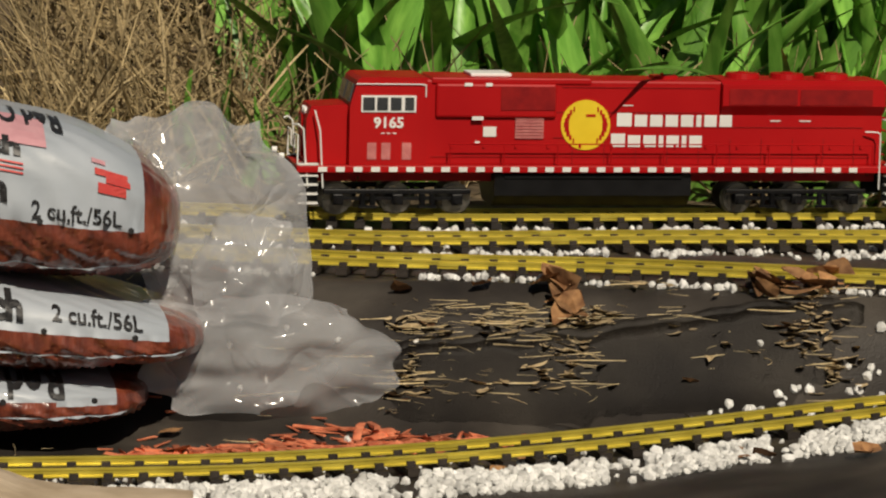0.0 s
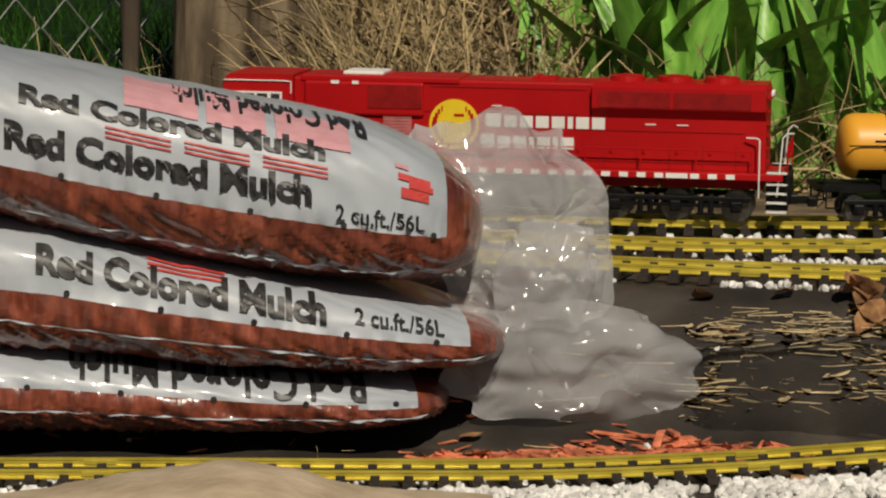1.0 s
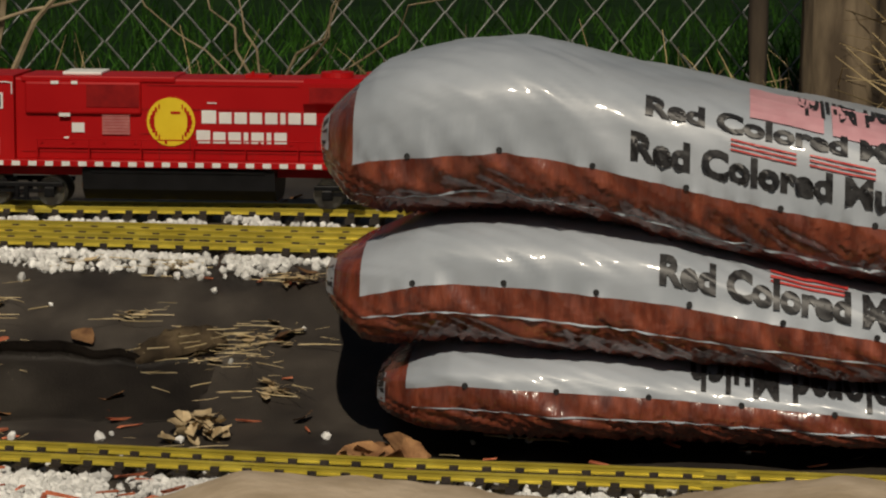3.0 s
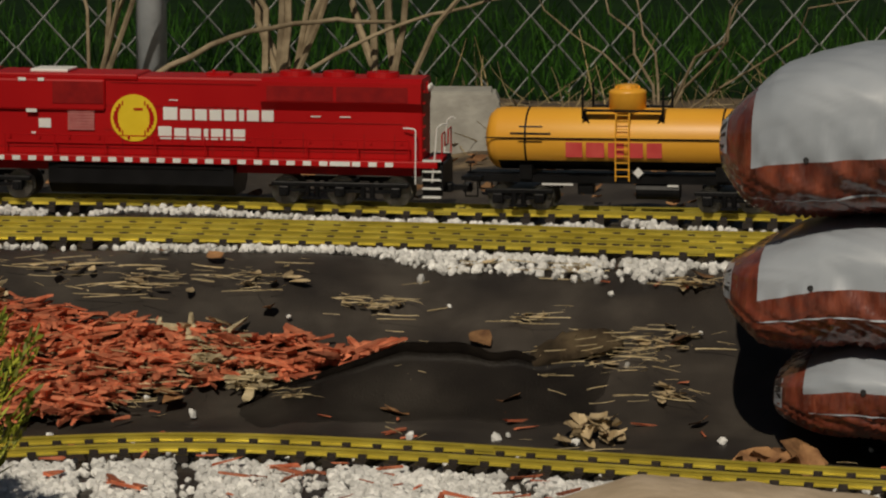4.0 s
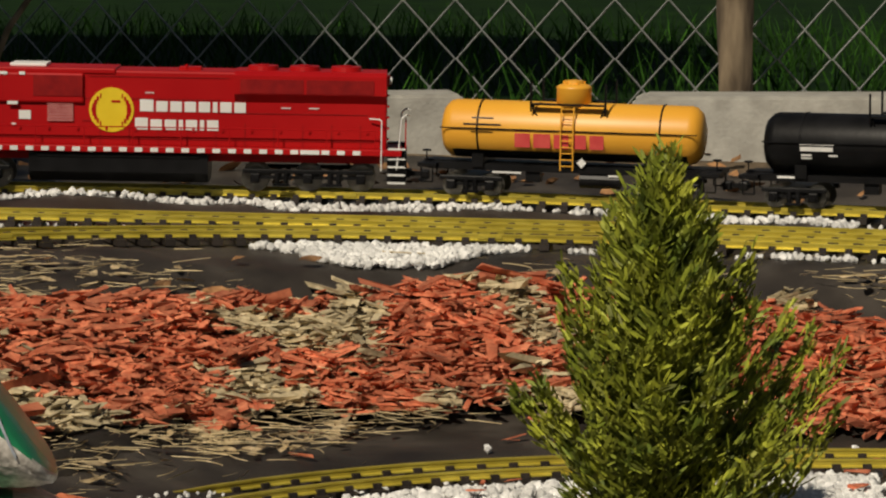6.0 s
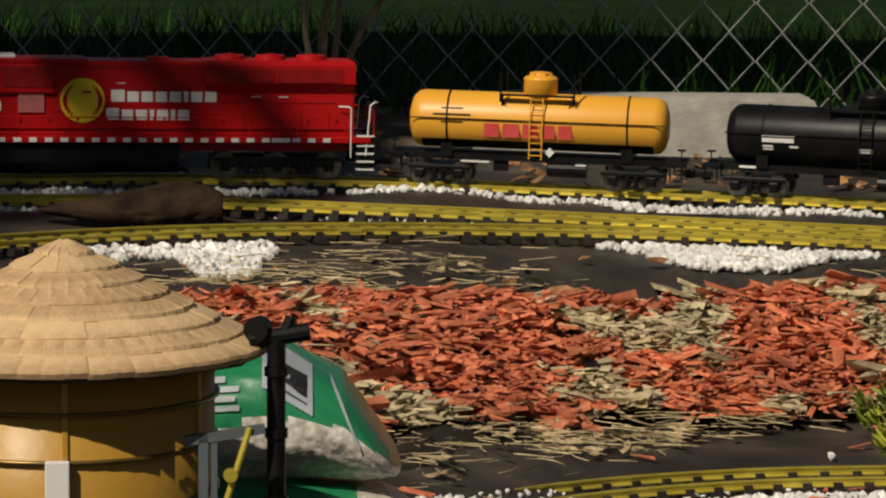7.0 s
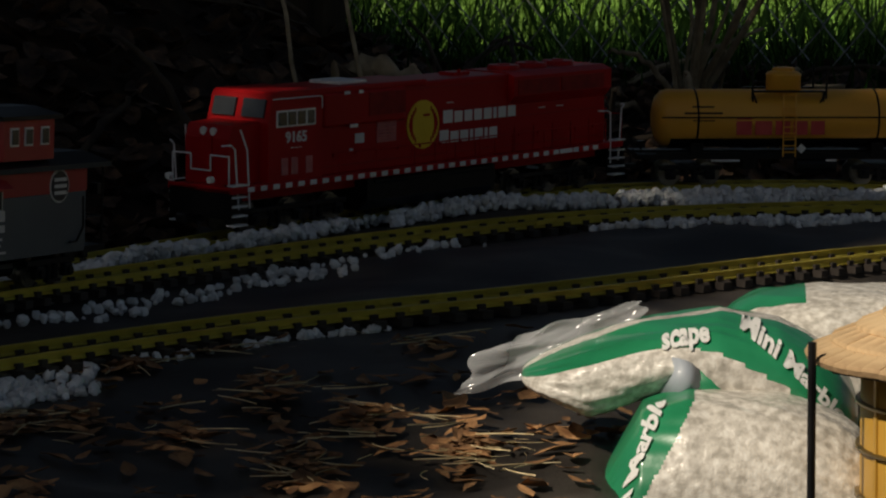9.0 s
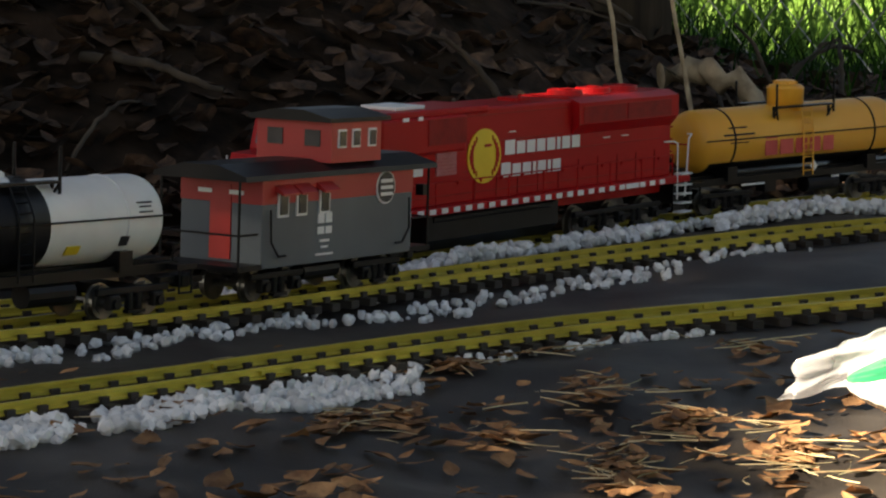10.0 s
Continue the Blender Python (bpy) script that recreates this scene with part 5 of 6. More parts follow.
def film_flap(parent, cx, cy, cz, w, h, bulge, seed, name="plastic_end", n=44, lean=0.0, slope=0.0):
    """Loose clear film at a bag's end, crumpled."""
    for s in (-1, 1):
        bm = bmesh.new()
        g = {}
        for i in range(n + 1):
            for j in range(n + 1):
                u, v = 2 * i / n - 1, 2 * j / n - 1
                e = 1 + 0.24 * noise.noise(Vector((u * 1.6 + seed, v * 1.6, 2))) + 0.07 * noise.noise(Vector((u * 3.3 + seed, v * 3.3, 5)))
                d = max(abs(u), abs(v))
                l = math.hypot(u, v) or 1
                k = d / l * 0.55 + 0.45
                z = bulge * (1 - d ** 2.2) * s + 0.050 * w * noise.noise(Vector((u * 2.0 + seed, v * 2.0, s))) 
                g[i, j] = bm.verts.new((cx + w / 2 * u * k * e + lean * v, cy + z, cz + h / 2 * v * k * e + slope * u))
        for i in range(n):
            for j in range(n):
                bm.faces.new((g[i, j], g[i + 1, j], g[i + 1, j + 1], g[i, j + 1]))
        bmesh.ops.recalc_face_normals(bm, faces=bm.faces)
        part(name, bm, M_CLEAR, parent, "crumpled clear plastic end", True)


PX = 1868.0


def knots(text):
    out = []
    for q in text.split():
        a, b = q.split(":")
        out.append(((float(a) - 788) / PX, 0.022 + (800 - float(b)) / PX))
    return out


def at_x(v):
    return (v - 788) / PX


def mulch_bag(label, x0, x1, depth, top, bottom, edge, seed, y_off=0.0):
    t = thing("mulch_bag", label, "bag", Matrix.Translation(polar(13.0, 2.862)) @ pose(0, 0, 0, 0, 0, 13.0) @ Matrix.Translation((0, y_off, 0)), group="mulch bags in a stack")
    b = Bag(at_x(x0), at_x(x1), depth, knots(top), knots(bottom), seed, 0.60, 0.0055)
    e_a = math.asin(spow(edge, 1 / b.p))
    lo, hi = at_x(x0 + (x1 - x0) * 0.060), at_x(x1 - (x1 - x0) * 0.065)
    def panel(x, a):
        return lo < x < hi and e_a + 0.05 * noise.noise(Vector((x * 5, seed, 0))) < a < math.pi - e_a
    bm = bmesh.new()
    b.skin(bm, lambda x, a: not panel(x, a))
    part("mulch_filling", bm, M_MULCH, t, "red-brown mulch seen through clear film", True)
    bm = bmesh.new()
    b.skin(bm, panel)
    part("printed_panel", bm, M_FILM, t, "white printed film", True)
    b.strip(t, at_x(x0 + 90), at_x(x1 - 60), min(-0.30, edge - 0.42), min(-0.30, edge - 0.42) - 0.08, 0.0014, M_FILM, "seam", 60)
    # printed film folded round the closed end
    b.strip(t, at_x(x0 + 14), at_x(x0 + 34), 0.30, 0.30, 0.052, M_FILM, "end_print", 6)
    for k in range(3):
        b.strip(t, at_x(x0 + 15), at_x(x0 + 31), 0.55 - 0.27 * k, 0.62 - 0.27 * k, 0.0085, M_INK, "end_mark", 4)
    for i in range(8):
        x = at_x(x0 + 190 + i * 165)
        if x < at_x(x1 - 60):
            bm = bmesh.new()
            p = b.front(x, edge + 0.045, 0.0012)
            cyl(bm, p + Vector((0, 0.001, 0)), p + Vector((0, -0.0006, 0)), 0.0030, seg=10)
            part("vent_hole", bm, M_INK, t)
    return t, b


bag, b = mulch_bag("flattened bottom bag of red mulch in clear film", 140, 1445, 0.33, "140:655 300:615 700:640 1100:690 1445:705", "140:795 1445:797", 0.15, 1.0)
b.print_text(bag, "Red Colored Mulch", 0.034, M_INK, at_x(1000), 0.80, 0.0009, 1.06, math.pi)
film_flap(bag, 0.465, -0.07, 0.083, 0.25, 0.125, 0.030, 1.7, lean=-0.01)
bag, b = mulch_bag("middle bag of red mulch with white printed film", 45, 1550, 0.35, "45:452 250:385 450:382 700:410 930:470 1300:545 1550:600", "45:590 130:648 300:622 700:655 1200:690 1550:690", 0.02, 5.0)
b.print_text(bag, "Red Colored Mulch", 0.0345, M_INK, at_x(932), 0.46, 0.0017, 1.0)
b.print_text(bag, "2 cu.ft./56L", 0.0195, M_INK, at_x(1322), 0.46, 0.0004, 1.0)
for i in range(3):
    b.strip(bag, at_x(872), at_x(1010), 0.80 - i * 0.06, 0.80 - i * 0.06, 0.0016, M_REDINK, "printed_stripe", 12)
bag, b = mulch_bag("bulging top bag of red mulch with white printed film", 36, 1500, 0.37, "36:175 160:98 300:76 400:72 480:84 600:112 800:152 1000:190 1300:242 1500:305", "36:345 110:408 400:378 600:408 800:455 1000:492 1300:532 1500:545", -0.27, 9.0)
b.print_text(bag, "Red Colored Mulch", 0.0215, M_INK, at_x(915), 0.60, 0.0010, 1.68)
b.print_text(bag, "Red Colored Mulch", 0.0350, M_INK, at_x(890), 0.10, 0.0017, 1.03)
b.print_text(bag, "2 cu.ft./56L", 0.0230, M_INK, at_x(1282), -0.10, 0.0004, 0.84)
b.print_text(bag, "Red Colored Mulch", 0.0215, M_INK, at_x(1090), 0.955, 0.0007, 1.1, math.pi)
for x0, x1 in ((797, 912), (935, 1050), (1073, 1188)):
    for i in range(3):
        b.strip(bag, at_x(x0), at_x(x1), 0.44 - i * 0.055, 0.42 - i * 0.055, 0.0017, M_REDINK, "printed_stripe", 12)
for x0, x1, v in ((830, 960, 0.86), (975, 1080, 0.83), (1098, 1230, 0.80)):
    b.strip(bag, at_x(x0), at_x(x1), v, v - 0.02, 0.022, M_PINK, "printed_block", 12)
for x0, x1, v, h in ((1310, 1335, 0.62, 0.004), (1315, 1375, 0.50, 0.006), (1320, 1372, 0.30, 0.010), (1335, 1380, 0.42, 0.006)):
    b.strip(bag, at_x(x0), at_x(x1), v, v, h, M_REDINK if h > 0.005 else M_PINK, "printed_mark", 6)
film_flap(bag, 0.415, -0.02, 0.225, 0.185, 0.225, 0.035, 4.2, lean=-0.025)
film_flap(bag, 0.445, -0.05, 0.165, 0.10, 0.11, 0.020, 7.2)


# ---------------------------------------------------------------- tan stone edge nearest the camera
def stone_edge():
    hump = smooth_table([(5.0, 879), (5.5, 876), (8, 862), (9.3, 834), (10.2, 823), (11.6, 833), (13.6, 862), (15, 878), (17, 871), (18.7, 852), (21.5, 835), (22.7, 831), (24.2, 868), (25.2, 890)])
    t = thing("flat_stone", "pale tan flat stone with a worn humped edge", "stone")
    for a0, a1 in ((5.0, 15.6), (15.9, 25.2)):
        bm = bmesh.new()
        rows = []
        n = 60
        for i in range(n + 1):
            a = a0 + (a1 - a0) * i / n
            z = EYE - 2.30 * math.tan(radians(6.3) + math.atan((float(hump(a)) - 441) / 5044))
            ring = []
            for r, dz in ((2.36, -0.20), (2.33, -0.02), (2.315, -0.004), (2.30, 0), (2.26, -0.001), (2.2, -0.004), (2.1, -0.02), (2.05, -0.20)):
                w = 0.003 * noise.noise(Vector((a * 1.3, r * 30, 0)))
                ring.append(bm.verts.new(polar(a, r, max(z + dz + w, -0.06))))
            rows.append(ring)
        for q0, q1 in zip(rows[:-1], rows[1:]):
            for k in range(len(q0) - 1):
                bm.faces.new((q0[k], q0[k + 1], q1[k + 1], q1[k]))
        bm.faces.new(rows[0])
        bm.faces.new(rows[-1])
        bmesh.ops.recalc_face_normals(bm, faces=bm.faces)
        part("slab", bm, M_SAND, t, "", True)


stone_edge()


# ---------------------------------------------------------------- young conifer
def conifer():
    base = polar(38.45, 2.30, gz(38.45, 2.30) - 0.01)
    top = 0.348 - base.z
    t = thing("young_conifer", "small bushy green arborvitae tree with yellowish tips", "tree", Matrix.Translation(base))
    bm = bmesh.new()
    wire(bm, [(0, 0, 0), (0.004, 0, 0.12), (-0.003, 0.004, 0.24), (-0.012, 0, top - 0.02)], 0.005, 7)
    part("trunk", bm, M_BARK, t)
    for k in range(96):
        u = (k + rnd(0, 1)) / 96
        z0 = 0.02 + (top - 0.045) * u
        reach = (0.135 * (1 - u) ** 1.0 + 0.008) * rnd(0.65, 1.12)
        ang = k * 2.399 + rnd(-0.3, 0.3)
        rise = reach * rnd(0.45, 0.95) + 0.012
        bm = bmesh.new()
        out = Vector((math.cos(ang), math.sin(ang), 0))
        tip = Vector((-0.006 * u, 0, z0)) + out * reach + Vector((0, 0, rise))
        root = Vector((-0.006 * u, 0, z0))
        wire(bm, [root, (root + tip) / 2 + Vector((0, 0, -0.01)), tip], 0.0009, 4)
        side = out.cross(Vector((0, 0, 1)))
        for _ in range(int(110 + 230 * (1 - u))):
            v = rnd(0.12, 1.05)
            p = root.lerp(tip, v) + Vector((0, 0, -0.02 * math.sin(math.pi * v)))
            d = (tip - root).normalized() * rnd(0.3, 1.0) + side * rnd(-1, 1) + Vector((rnd(-0.3, 0.3), rnd(-0.3, 0.3), rnd(0.0, 0.7)))
            d.normalize()
            ln = rnd(0.008, 0.024) * (1.15 - 0.4 * v)
            wd = Vector((rnd(-1, 1), rnd(-1, 1), rnd(-1, 1))).cross(d).normalized() * rnd(0.0007, 0.0017)
            q = p + side * rnd(-1, 1) * 0.042 * v * (1.2 - v) + Vector((0, 0, rnd(-0.012, 0.012)))
            vs = [bm.verts.new(q - wd), bm.verts.new(q + wd), bm.verts.new(q + d * ln * 0.7 + wd * 1.1), bm.verts.new(q + d * ln), bm.verts.new(q + d * ln * 0.7 - wd * 1.1)]
            bm.faces.new(vs)
        part("branch", bm, M_CONIFER, t)


conifer()


# ---------------------------------------------------------------- water tower
def water_tower():
    ctr = polar(57.56, 1.90, gz(57.56, 1.90))
    g = ctr.z
    t = thing("water_tower", "ochre model water tower with tan shingled conical roof", "water tower", Matrix.Translation((ctr.x, ctr.y, 0)) @ pose(0, 0, 0, 0, 0, 57.5))
    R, z_eave, z_top = 0.1335, 0.2455, 0.3155
    bm = bmesh.new()
    lathe(bm, [(0.02 + g, 0.100), (z_eave + 0.004, 0.100)], "Z", 48)
    part("tank", bm, M_TANK, t, "ochre round tank", True)
    for k in range(6):                                  # wide stave panels
        a = 2 * math.pi * k / 6 - math.pi / 2
        bm = bmesh.new()
        box(bm, 0.1004 * math.cos(a), 0.1004 * math.sin(a), (g + 0.03 + z_eave) / 2, 0.0025, 0.004, z_eave - g - 0.03, rot=Euler((0, 0, a)).to_matrix(), bevel=0.0006)
        part("joint_strip", bm, M_TANK, t)
    for z in (0.2175, 0.187, 0.155, 0.12, 0.085, 0.05):
        bm = bmesh.new()
        lathe(bm, [(z - 0.0012, 0.101), (z - 0.0012, 0.1034), (z + 0.0012, 0.1034), (z + 0.0012, 0.101)], "Z", 48)
        part("hoop", bm, M_BAND, t, "dark metal hoop", True)
    bm = bmesh.new()
    lathe(bm, [(z_eave - 0.003, R * 0.985), (z_eave + 0.001, R * 0.985), (z_top - 0.003, 0.004)], "Z", 12)
    part("roof_deck", bm, M_DARKBARK, t)
    courses = 8
    for c in range(courses):
        u0, u1 = c / courses, (c + 1.25) / courses
        n = max(10, int(58 * (1 - u0 * 0.78)))
        r0, r1 = R * (1 - u0) + 0.002, max(0.003, R * (1 - u1))
        z0, z1 = z_eave + (z_top - z_eave) * u0, z_eave + (z_top - z_eave) * min(1, u1)
        bm = bmesh.new()
        w0, w1 = math.tan(math.pi / n) * r0 * 1.03, math.tan(math.pi / n) * r1 * 1.03
        vs = [bm.verts.new(v) for v in ((r0, -w0, z0), (r0, w0, z0), (r1, w1, z1 + 0.0005), (r1, -w1, z1 + 0.0005), (r0 + 0.002, -w0, z0 + 0.0052), (r0 + 0.002, w0, z0 + 0.0052), (r1, w1, z1 + 0.004), (r1, -w1, z1 + 0.004))]
        for f in ((0, 1, 2, 3), (4, 5, 6, 7), (0, 1, 5, 4), (1, 2, 6, 5), (2, 3, 7, 6), (3, 0, 4, 7)):
            bm.faces.new([vs[q] for q in f])
        bmesh.ops.recalc_face_normals(bm, faces=bm.faces)
        bmesh.ops.bevel(bm, geom=[e for e in bm.edges if e.verts[0].co.z > z0 + 0.004 and e.verts[1].co.z > z0 + 0.004 and e.verts[0].co.x > r0 and e.verts[1].co.x > r0], offset=0.0018, segments=1, affect="EDGES")
        me = mesh_of(bm, "shingle", M_SHINGLE)
        for k in range(n):
            ob = new("shingle", me)
            ob.parent = t
            ob.matrix_basis = pose(0, 0, rnd(-0.0005, 0.0005), 0, 0, 360 * (k + 0.5 * (c % 2)) / n)
    bm = bmesh.new()
    lathe(bm, [(z_top - 0.008, 0.016), (z_top - 0.001, 0.011), (z_top + 0.003, 0.003)], "Z", 12)
    part("roof_cap", bm, M_SHINGLE, t)
    for x, y in ((-0.06, -0.06), (0.06, -0.06), (-0.06, 0.06), (0.06, 0.06)):
        bm = bmesh.new()
        box(bm, x, y, g + 0.012, 0.014, 0.014, 0.028)
        part("leg", bm, M_TANK, t)
    # level board, spout gear and downpipe on the viewer's side
    bm = bmesh.new()
    box(bm, -0.005, -0.1055, 0.130, 0.0155, 0.005, 0.118, bevel=0.001)
    part("level_board", bm, M_WHITE, t, "white level board")
    px = 0.138
    bm = bmesh.new()
    cyl(bm, (px, -0.045, g), (px, -0.045, 0.258), 0.0062, seg=12)
    for z in (0.236, 0.195, 0.150):
        cyl(bm, (px, -0.045, z - 0.003), (px, -0.045, z + 0.003), 0.0078, seg=12)
    pipe = part("downpipe", bm, M_BLACK, t, "black upright pipe")
    bm = bmesh.new()
    cyl(bm, (px - 0.018, -0.045, 0.256), (px + 0.022, -0.045, 0.262), 0.0058, seg=10)
    cyl(bm, (px - 0.014, -0.050, 0.264), (px - 0.010, -0.040, 0.264), 0.0085, seg=14)
    cyl(bm, (px + 0.006, -0.045, 0.262), (px + 0.010, -0.045, 0.272), 0.004, seg=8)
    part("valve", bm, M_BLACK, pipe, "black valve at the pipe's head")
    bm = bmesh.new()
    box(bm, 0.102, -0.085, 0.2010, 0.052, 0.006, 0.006, rot=Euler((0, radians(-8), 0)).to_matrix())
    box(bm, 0.088, -0.085, 0.165, 0.006, 0.006, 0.074)
    box(bm, 0.095, -0.085, 0.168, 0.004, 0.005, 0.070)
    part("bracket", bm, M_GREY, t, "grey metal bracket")
    bm = bmesh.new()
    cyl(bm, (0.118, -0.088, 0.206), (0.100, -0.090, 0.150), 0.0022, seg=8)
    part("brass_lever", bm, M_BRASS, t, "yellow brass lever")
    bm = bmesh.new()
    cyl(bm, (0.105, -0.092, 0.176), (0.105, -0.096, 0.176), 0.0045, seg=12)
    part("brass_knob", bm, M_BRASS, t)
    bm = bmesh.new()
    cyl(bm, (-0.128, -0.06, g), (-0.128, -0.06, 0.262), 0.0028, seg=8)
    part("rod", bm, M_BLACK, t, "thin black rod")
    return t


water_tower()


# ---------------------------------------------------------------- bags of white marble
def marble_bag(label, bearing, r, x0, x1, depth, top, bottom, seed, green, turn=0.0, words=(), fine=1):
    m = Matrix.Translation(polar(bearing, r)) @ pose(0, 0, 0, 0, 0, bearing + turn)
    t = thing("marble_bag", label, "bag", m, group="bags of white marble")
    b = Bag(x0, x1, depth, top, bottom, seed, 0.80, 0.0014)
    bm = bmesh.new()
    b.skin(bm, lambda x, a: not green(x, a), 120 * fine, 90 * fine)
    part("marble_filling", bm, M_BAGWHITE, t, "white stones seen through film", True)
    bm = bmesh.new()
    b.skin(bm, green, 120 * fine, 90 * fine)
    part("printed_band", bm, M_GREENFILM, t, "green printed band", True)
    for body, size, x, v, rot in words:
        b.print_text(t, body, size, M_WHITE, x, v, 0.0006, 1.0, rot)
    return t, b


D = math.pi / 180
# back bag lying behind
marble_bag("white marble bag with green edge lying behind", 62.6, 2.27, -0.045, 0.16, 0.20, [(-0.045, 0.228), (0.0, 0.245), (0.05, 0.250), (0.16, 0.250)], [(-0.045, 0.13), (0.16, 0.13)], 3.0,
           lambda x, a: a > 62 * D and x < 0.035 or x < -0.02)
# top bag with a slumped end
tb, b = marble_bag("slumped bag of white marble with green lettered band", 65.0, 2.07, -0.086, 0.158, 0.17,
                   [(-0.086, 0.216), (-0.04, 0.233), (0.0, 0.245), (0.057, 0.2545), (0.10, 0.248), (0.158, 0.222)], [(-0.086, 0.200), (-0.037, 0.182), (0.0, 0.193), (0.03, 0.200), (0.08, 0.165), (0.158, 0.120)], 7.0,
                   lambda x, a: (30 * D if x < 0.02 else (30 - 260 * (x - 0.02)) * D) < a < 84 * D or 100 * D < a < 150 * D, 0.0,
                   [("scape", 0.0150, 0.032, 0.74, 0.05), ("Mini Marble", 0.0165, 0.108, 0.56, -0.46)])
film_flap(tb, -0.066, 0.02, 0.224, 0.120, 0.050, 0.004, 3.3, lean=0.022, slope=0.016)
bm = bmesh.new()
cyl(bm, (0.022, -0.086, 0.216), (0.034, -0.078, 0.214), 0.0155, 0.0150, 22)
part("rolled_end", bm, M_FILM, tb, "rolled white film end", True)
bm = bmesh.new()
cyl(bm, (0.034, -0.078, 0.214), (0.078, -0.066, 0.200), 0.0150, 0.008, 18)
part("rolled_neck", bm, M_GREENFILM, tb, "dark green rolled film", True)
# standing bag in front, its lettered edge leaning
FRONT_TOP, FRONT_FOOT = [(-0.112, 0.060), (-0.072, 0.138), (-0.036, 0.200), (-0.005, 0.211), (0.06, 0.208), (0.135, 0.190)], [(-0.112, 0.0), (0.135, 0.0)]
front_shape = Bag(-0.112, 0.135, 0.16, FRONT_TOP, FRONT_FOOT, 11.0, 0.80, 0.0014)
marble_bag("tall bag of white marble with green lettered edge", 63.9, 1.97, -0.112, 0.135, 0.16, FRONT_TOP, FRONT_FOOT, 11.0,
           lambda x, a: x < 0.030 and x < -0.002 - 0.56 * (0.205 - front_shape.point(x, a).z), 0.0, [("Mini Marble", 0.0150, -0.040, 0.72, 1.06)], 2)
# two bags on the other side of the tower
gb, b = marble_bag("green-topped marble bag behind the tower", 53.0, 2.20, -0.105, 0.085, 0.18, [(-0.105, 0.205), (-0.02, 0.215), (0.04, 0.185), (0.085, 0.125)], [(-0.105, 0.105), (0.02, 0.110), (0.085, 0.105)], 15.0,
                   lambda x, a: a > 2 * D + 12 * D * (x + 0.02) * 10 or x < -0.09)
for i in range(4):
    b.strip(gb, -0.072, -0.072 + rnd(0.02, 0.036), 0.62 - i * 0.13, 0.60 - i * 0.13, 0.004, M_FILM, "print_bar", 6)
b.strip(gb, -0.022, 0.016, 0.74, 0.60, 0.030, M_FILM, "print_block", 8)
b.strip(gb, -0.016, 0.012, 0.70, 0.60, 0.018, M_INK, "print_code", 8)
b.strip(gb, 0.030, 0.052, 0.92, 0.02, 0.005, M_FILM, "print_line", 12)
marble_bag("lower marble bag with a green side", 53.0, 2.17, -0.10, 0.100, 0.18, [(-0.10, 0.118), (0.100, 0.100)], [(-0.10, -0.01), (0.100, -0.01)], 19.0,
           lambda x, a: abs(a - 30 * D) < 60 * D and x < 0.05)


# ---------------------------------------------------------------- chain-link fence
def fence_point(s, z):
    """s metres along the fence to the left of its foot point."""
    p = polar(FENCE_BEARING, FENCE_DIST)
    w = Vector((-math.cos(radians(FENCE_BEARING)), -math.sin(radians(FENCE_BEARING)), 0))
    return p + w * s + Vector((0, 0, z))


def chain_link():
    t = thing("chain_link_fence", "galvanised chain-link fence of diamond mesh", "fence")
    mesh_w, mesh_h = 0.090, 0.098
    z0, rows = 0.235, 9
    bm = bmesh.new()
    away = polar(FENCE_BEARING, 1)
    n0, n1 = -int(3.4 / mesh_w), int(3.9 / mesh_w)
    for k in range(n0, n1):
        for sgn in (-1, 1):
            pts = []
            for j in range(rows * 2 + 1):
                s = (k + 0.5) * mesh_w + sgn * (mesh_w / 2 if j % 2 == 0 else 0) * 0.96
                p = fence_point(s + 0.004 * noise.noise(Vector((k, j, sgn))), z0 + j * mesh_h / 2) + away * (0.003 * sgn * (1 if j % 2 else -1))
                pts.append(p)
            prev = None
            for i, p in enumerate(pts):
                d = (pts[min(i + 1, len(pts) - 1)] - pts[max(i - 1, 0)]).normalized()
                e1 = away
                e2 = Vector((-away.y, away.x, 0))
                ring = [bm.verts.new(p + (e1 * c + e2 * q) * 0.0021) for c, q in ((1, 0), (0, 1), (-1, 0), (0, -1))]
                if prev:
                    for q in range(4):
                        bm.faces.new((prev[q], prev[(q + 1) % 4], ring[(q + 1) % 4], ring[q]))
                prev = ring
    tagged(part("wire_mesh", bm, M_GALV, t, "woven diamond wire"), kind="stuff")
    s_post = FENCE_DIST * math.tan(radians(32.5 - FENCE_BEARING))
    bm = bmesh.new()
    p = fence_point(s_post, 0) - away * 0.03
    cyl(bm, p + Vector((0, 0, 0.15)), p + Vector((0, 0, 1.3)), 0.0255, seg=24)
    part("post", bm, M_POST, t, "round galvanised post", True)


chain_link()

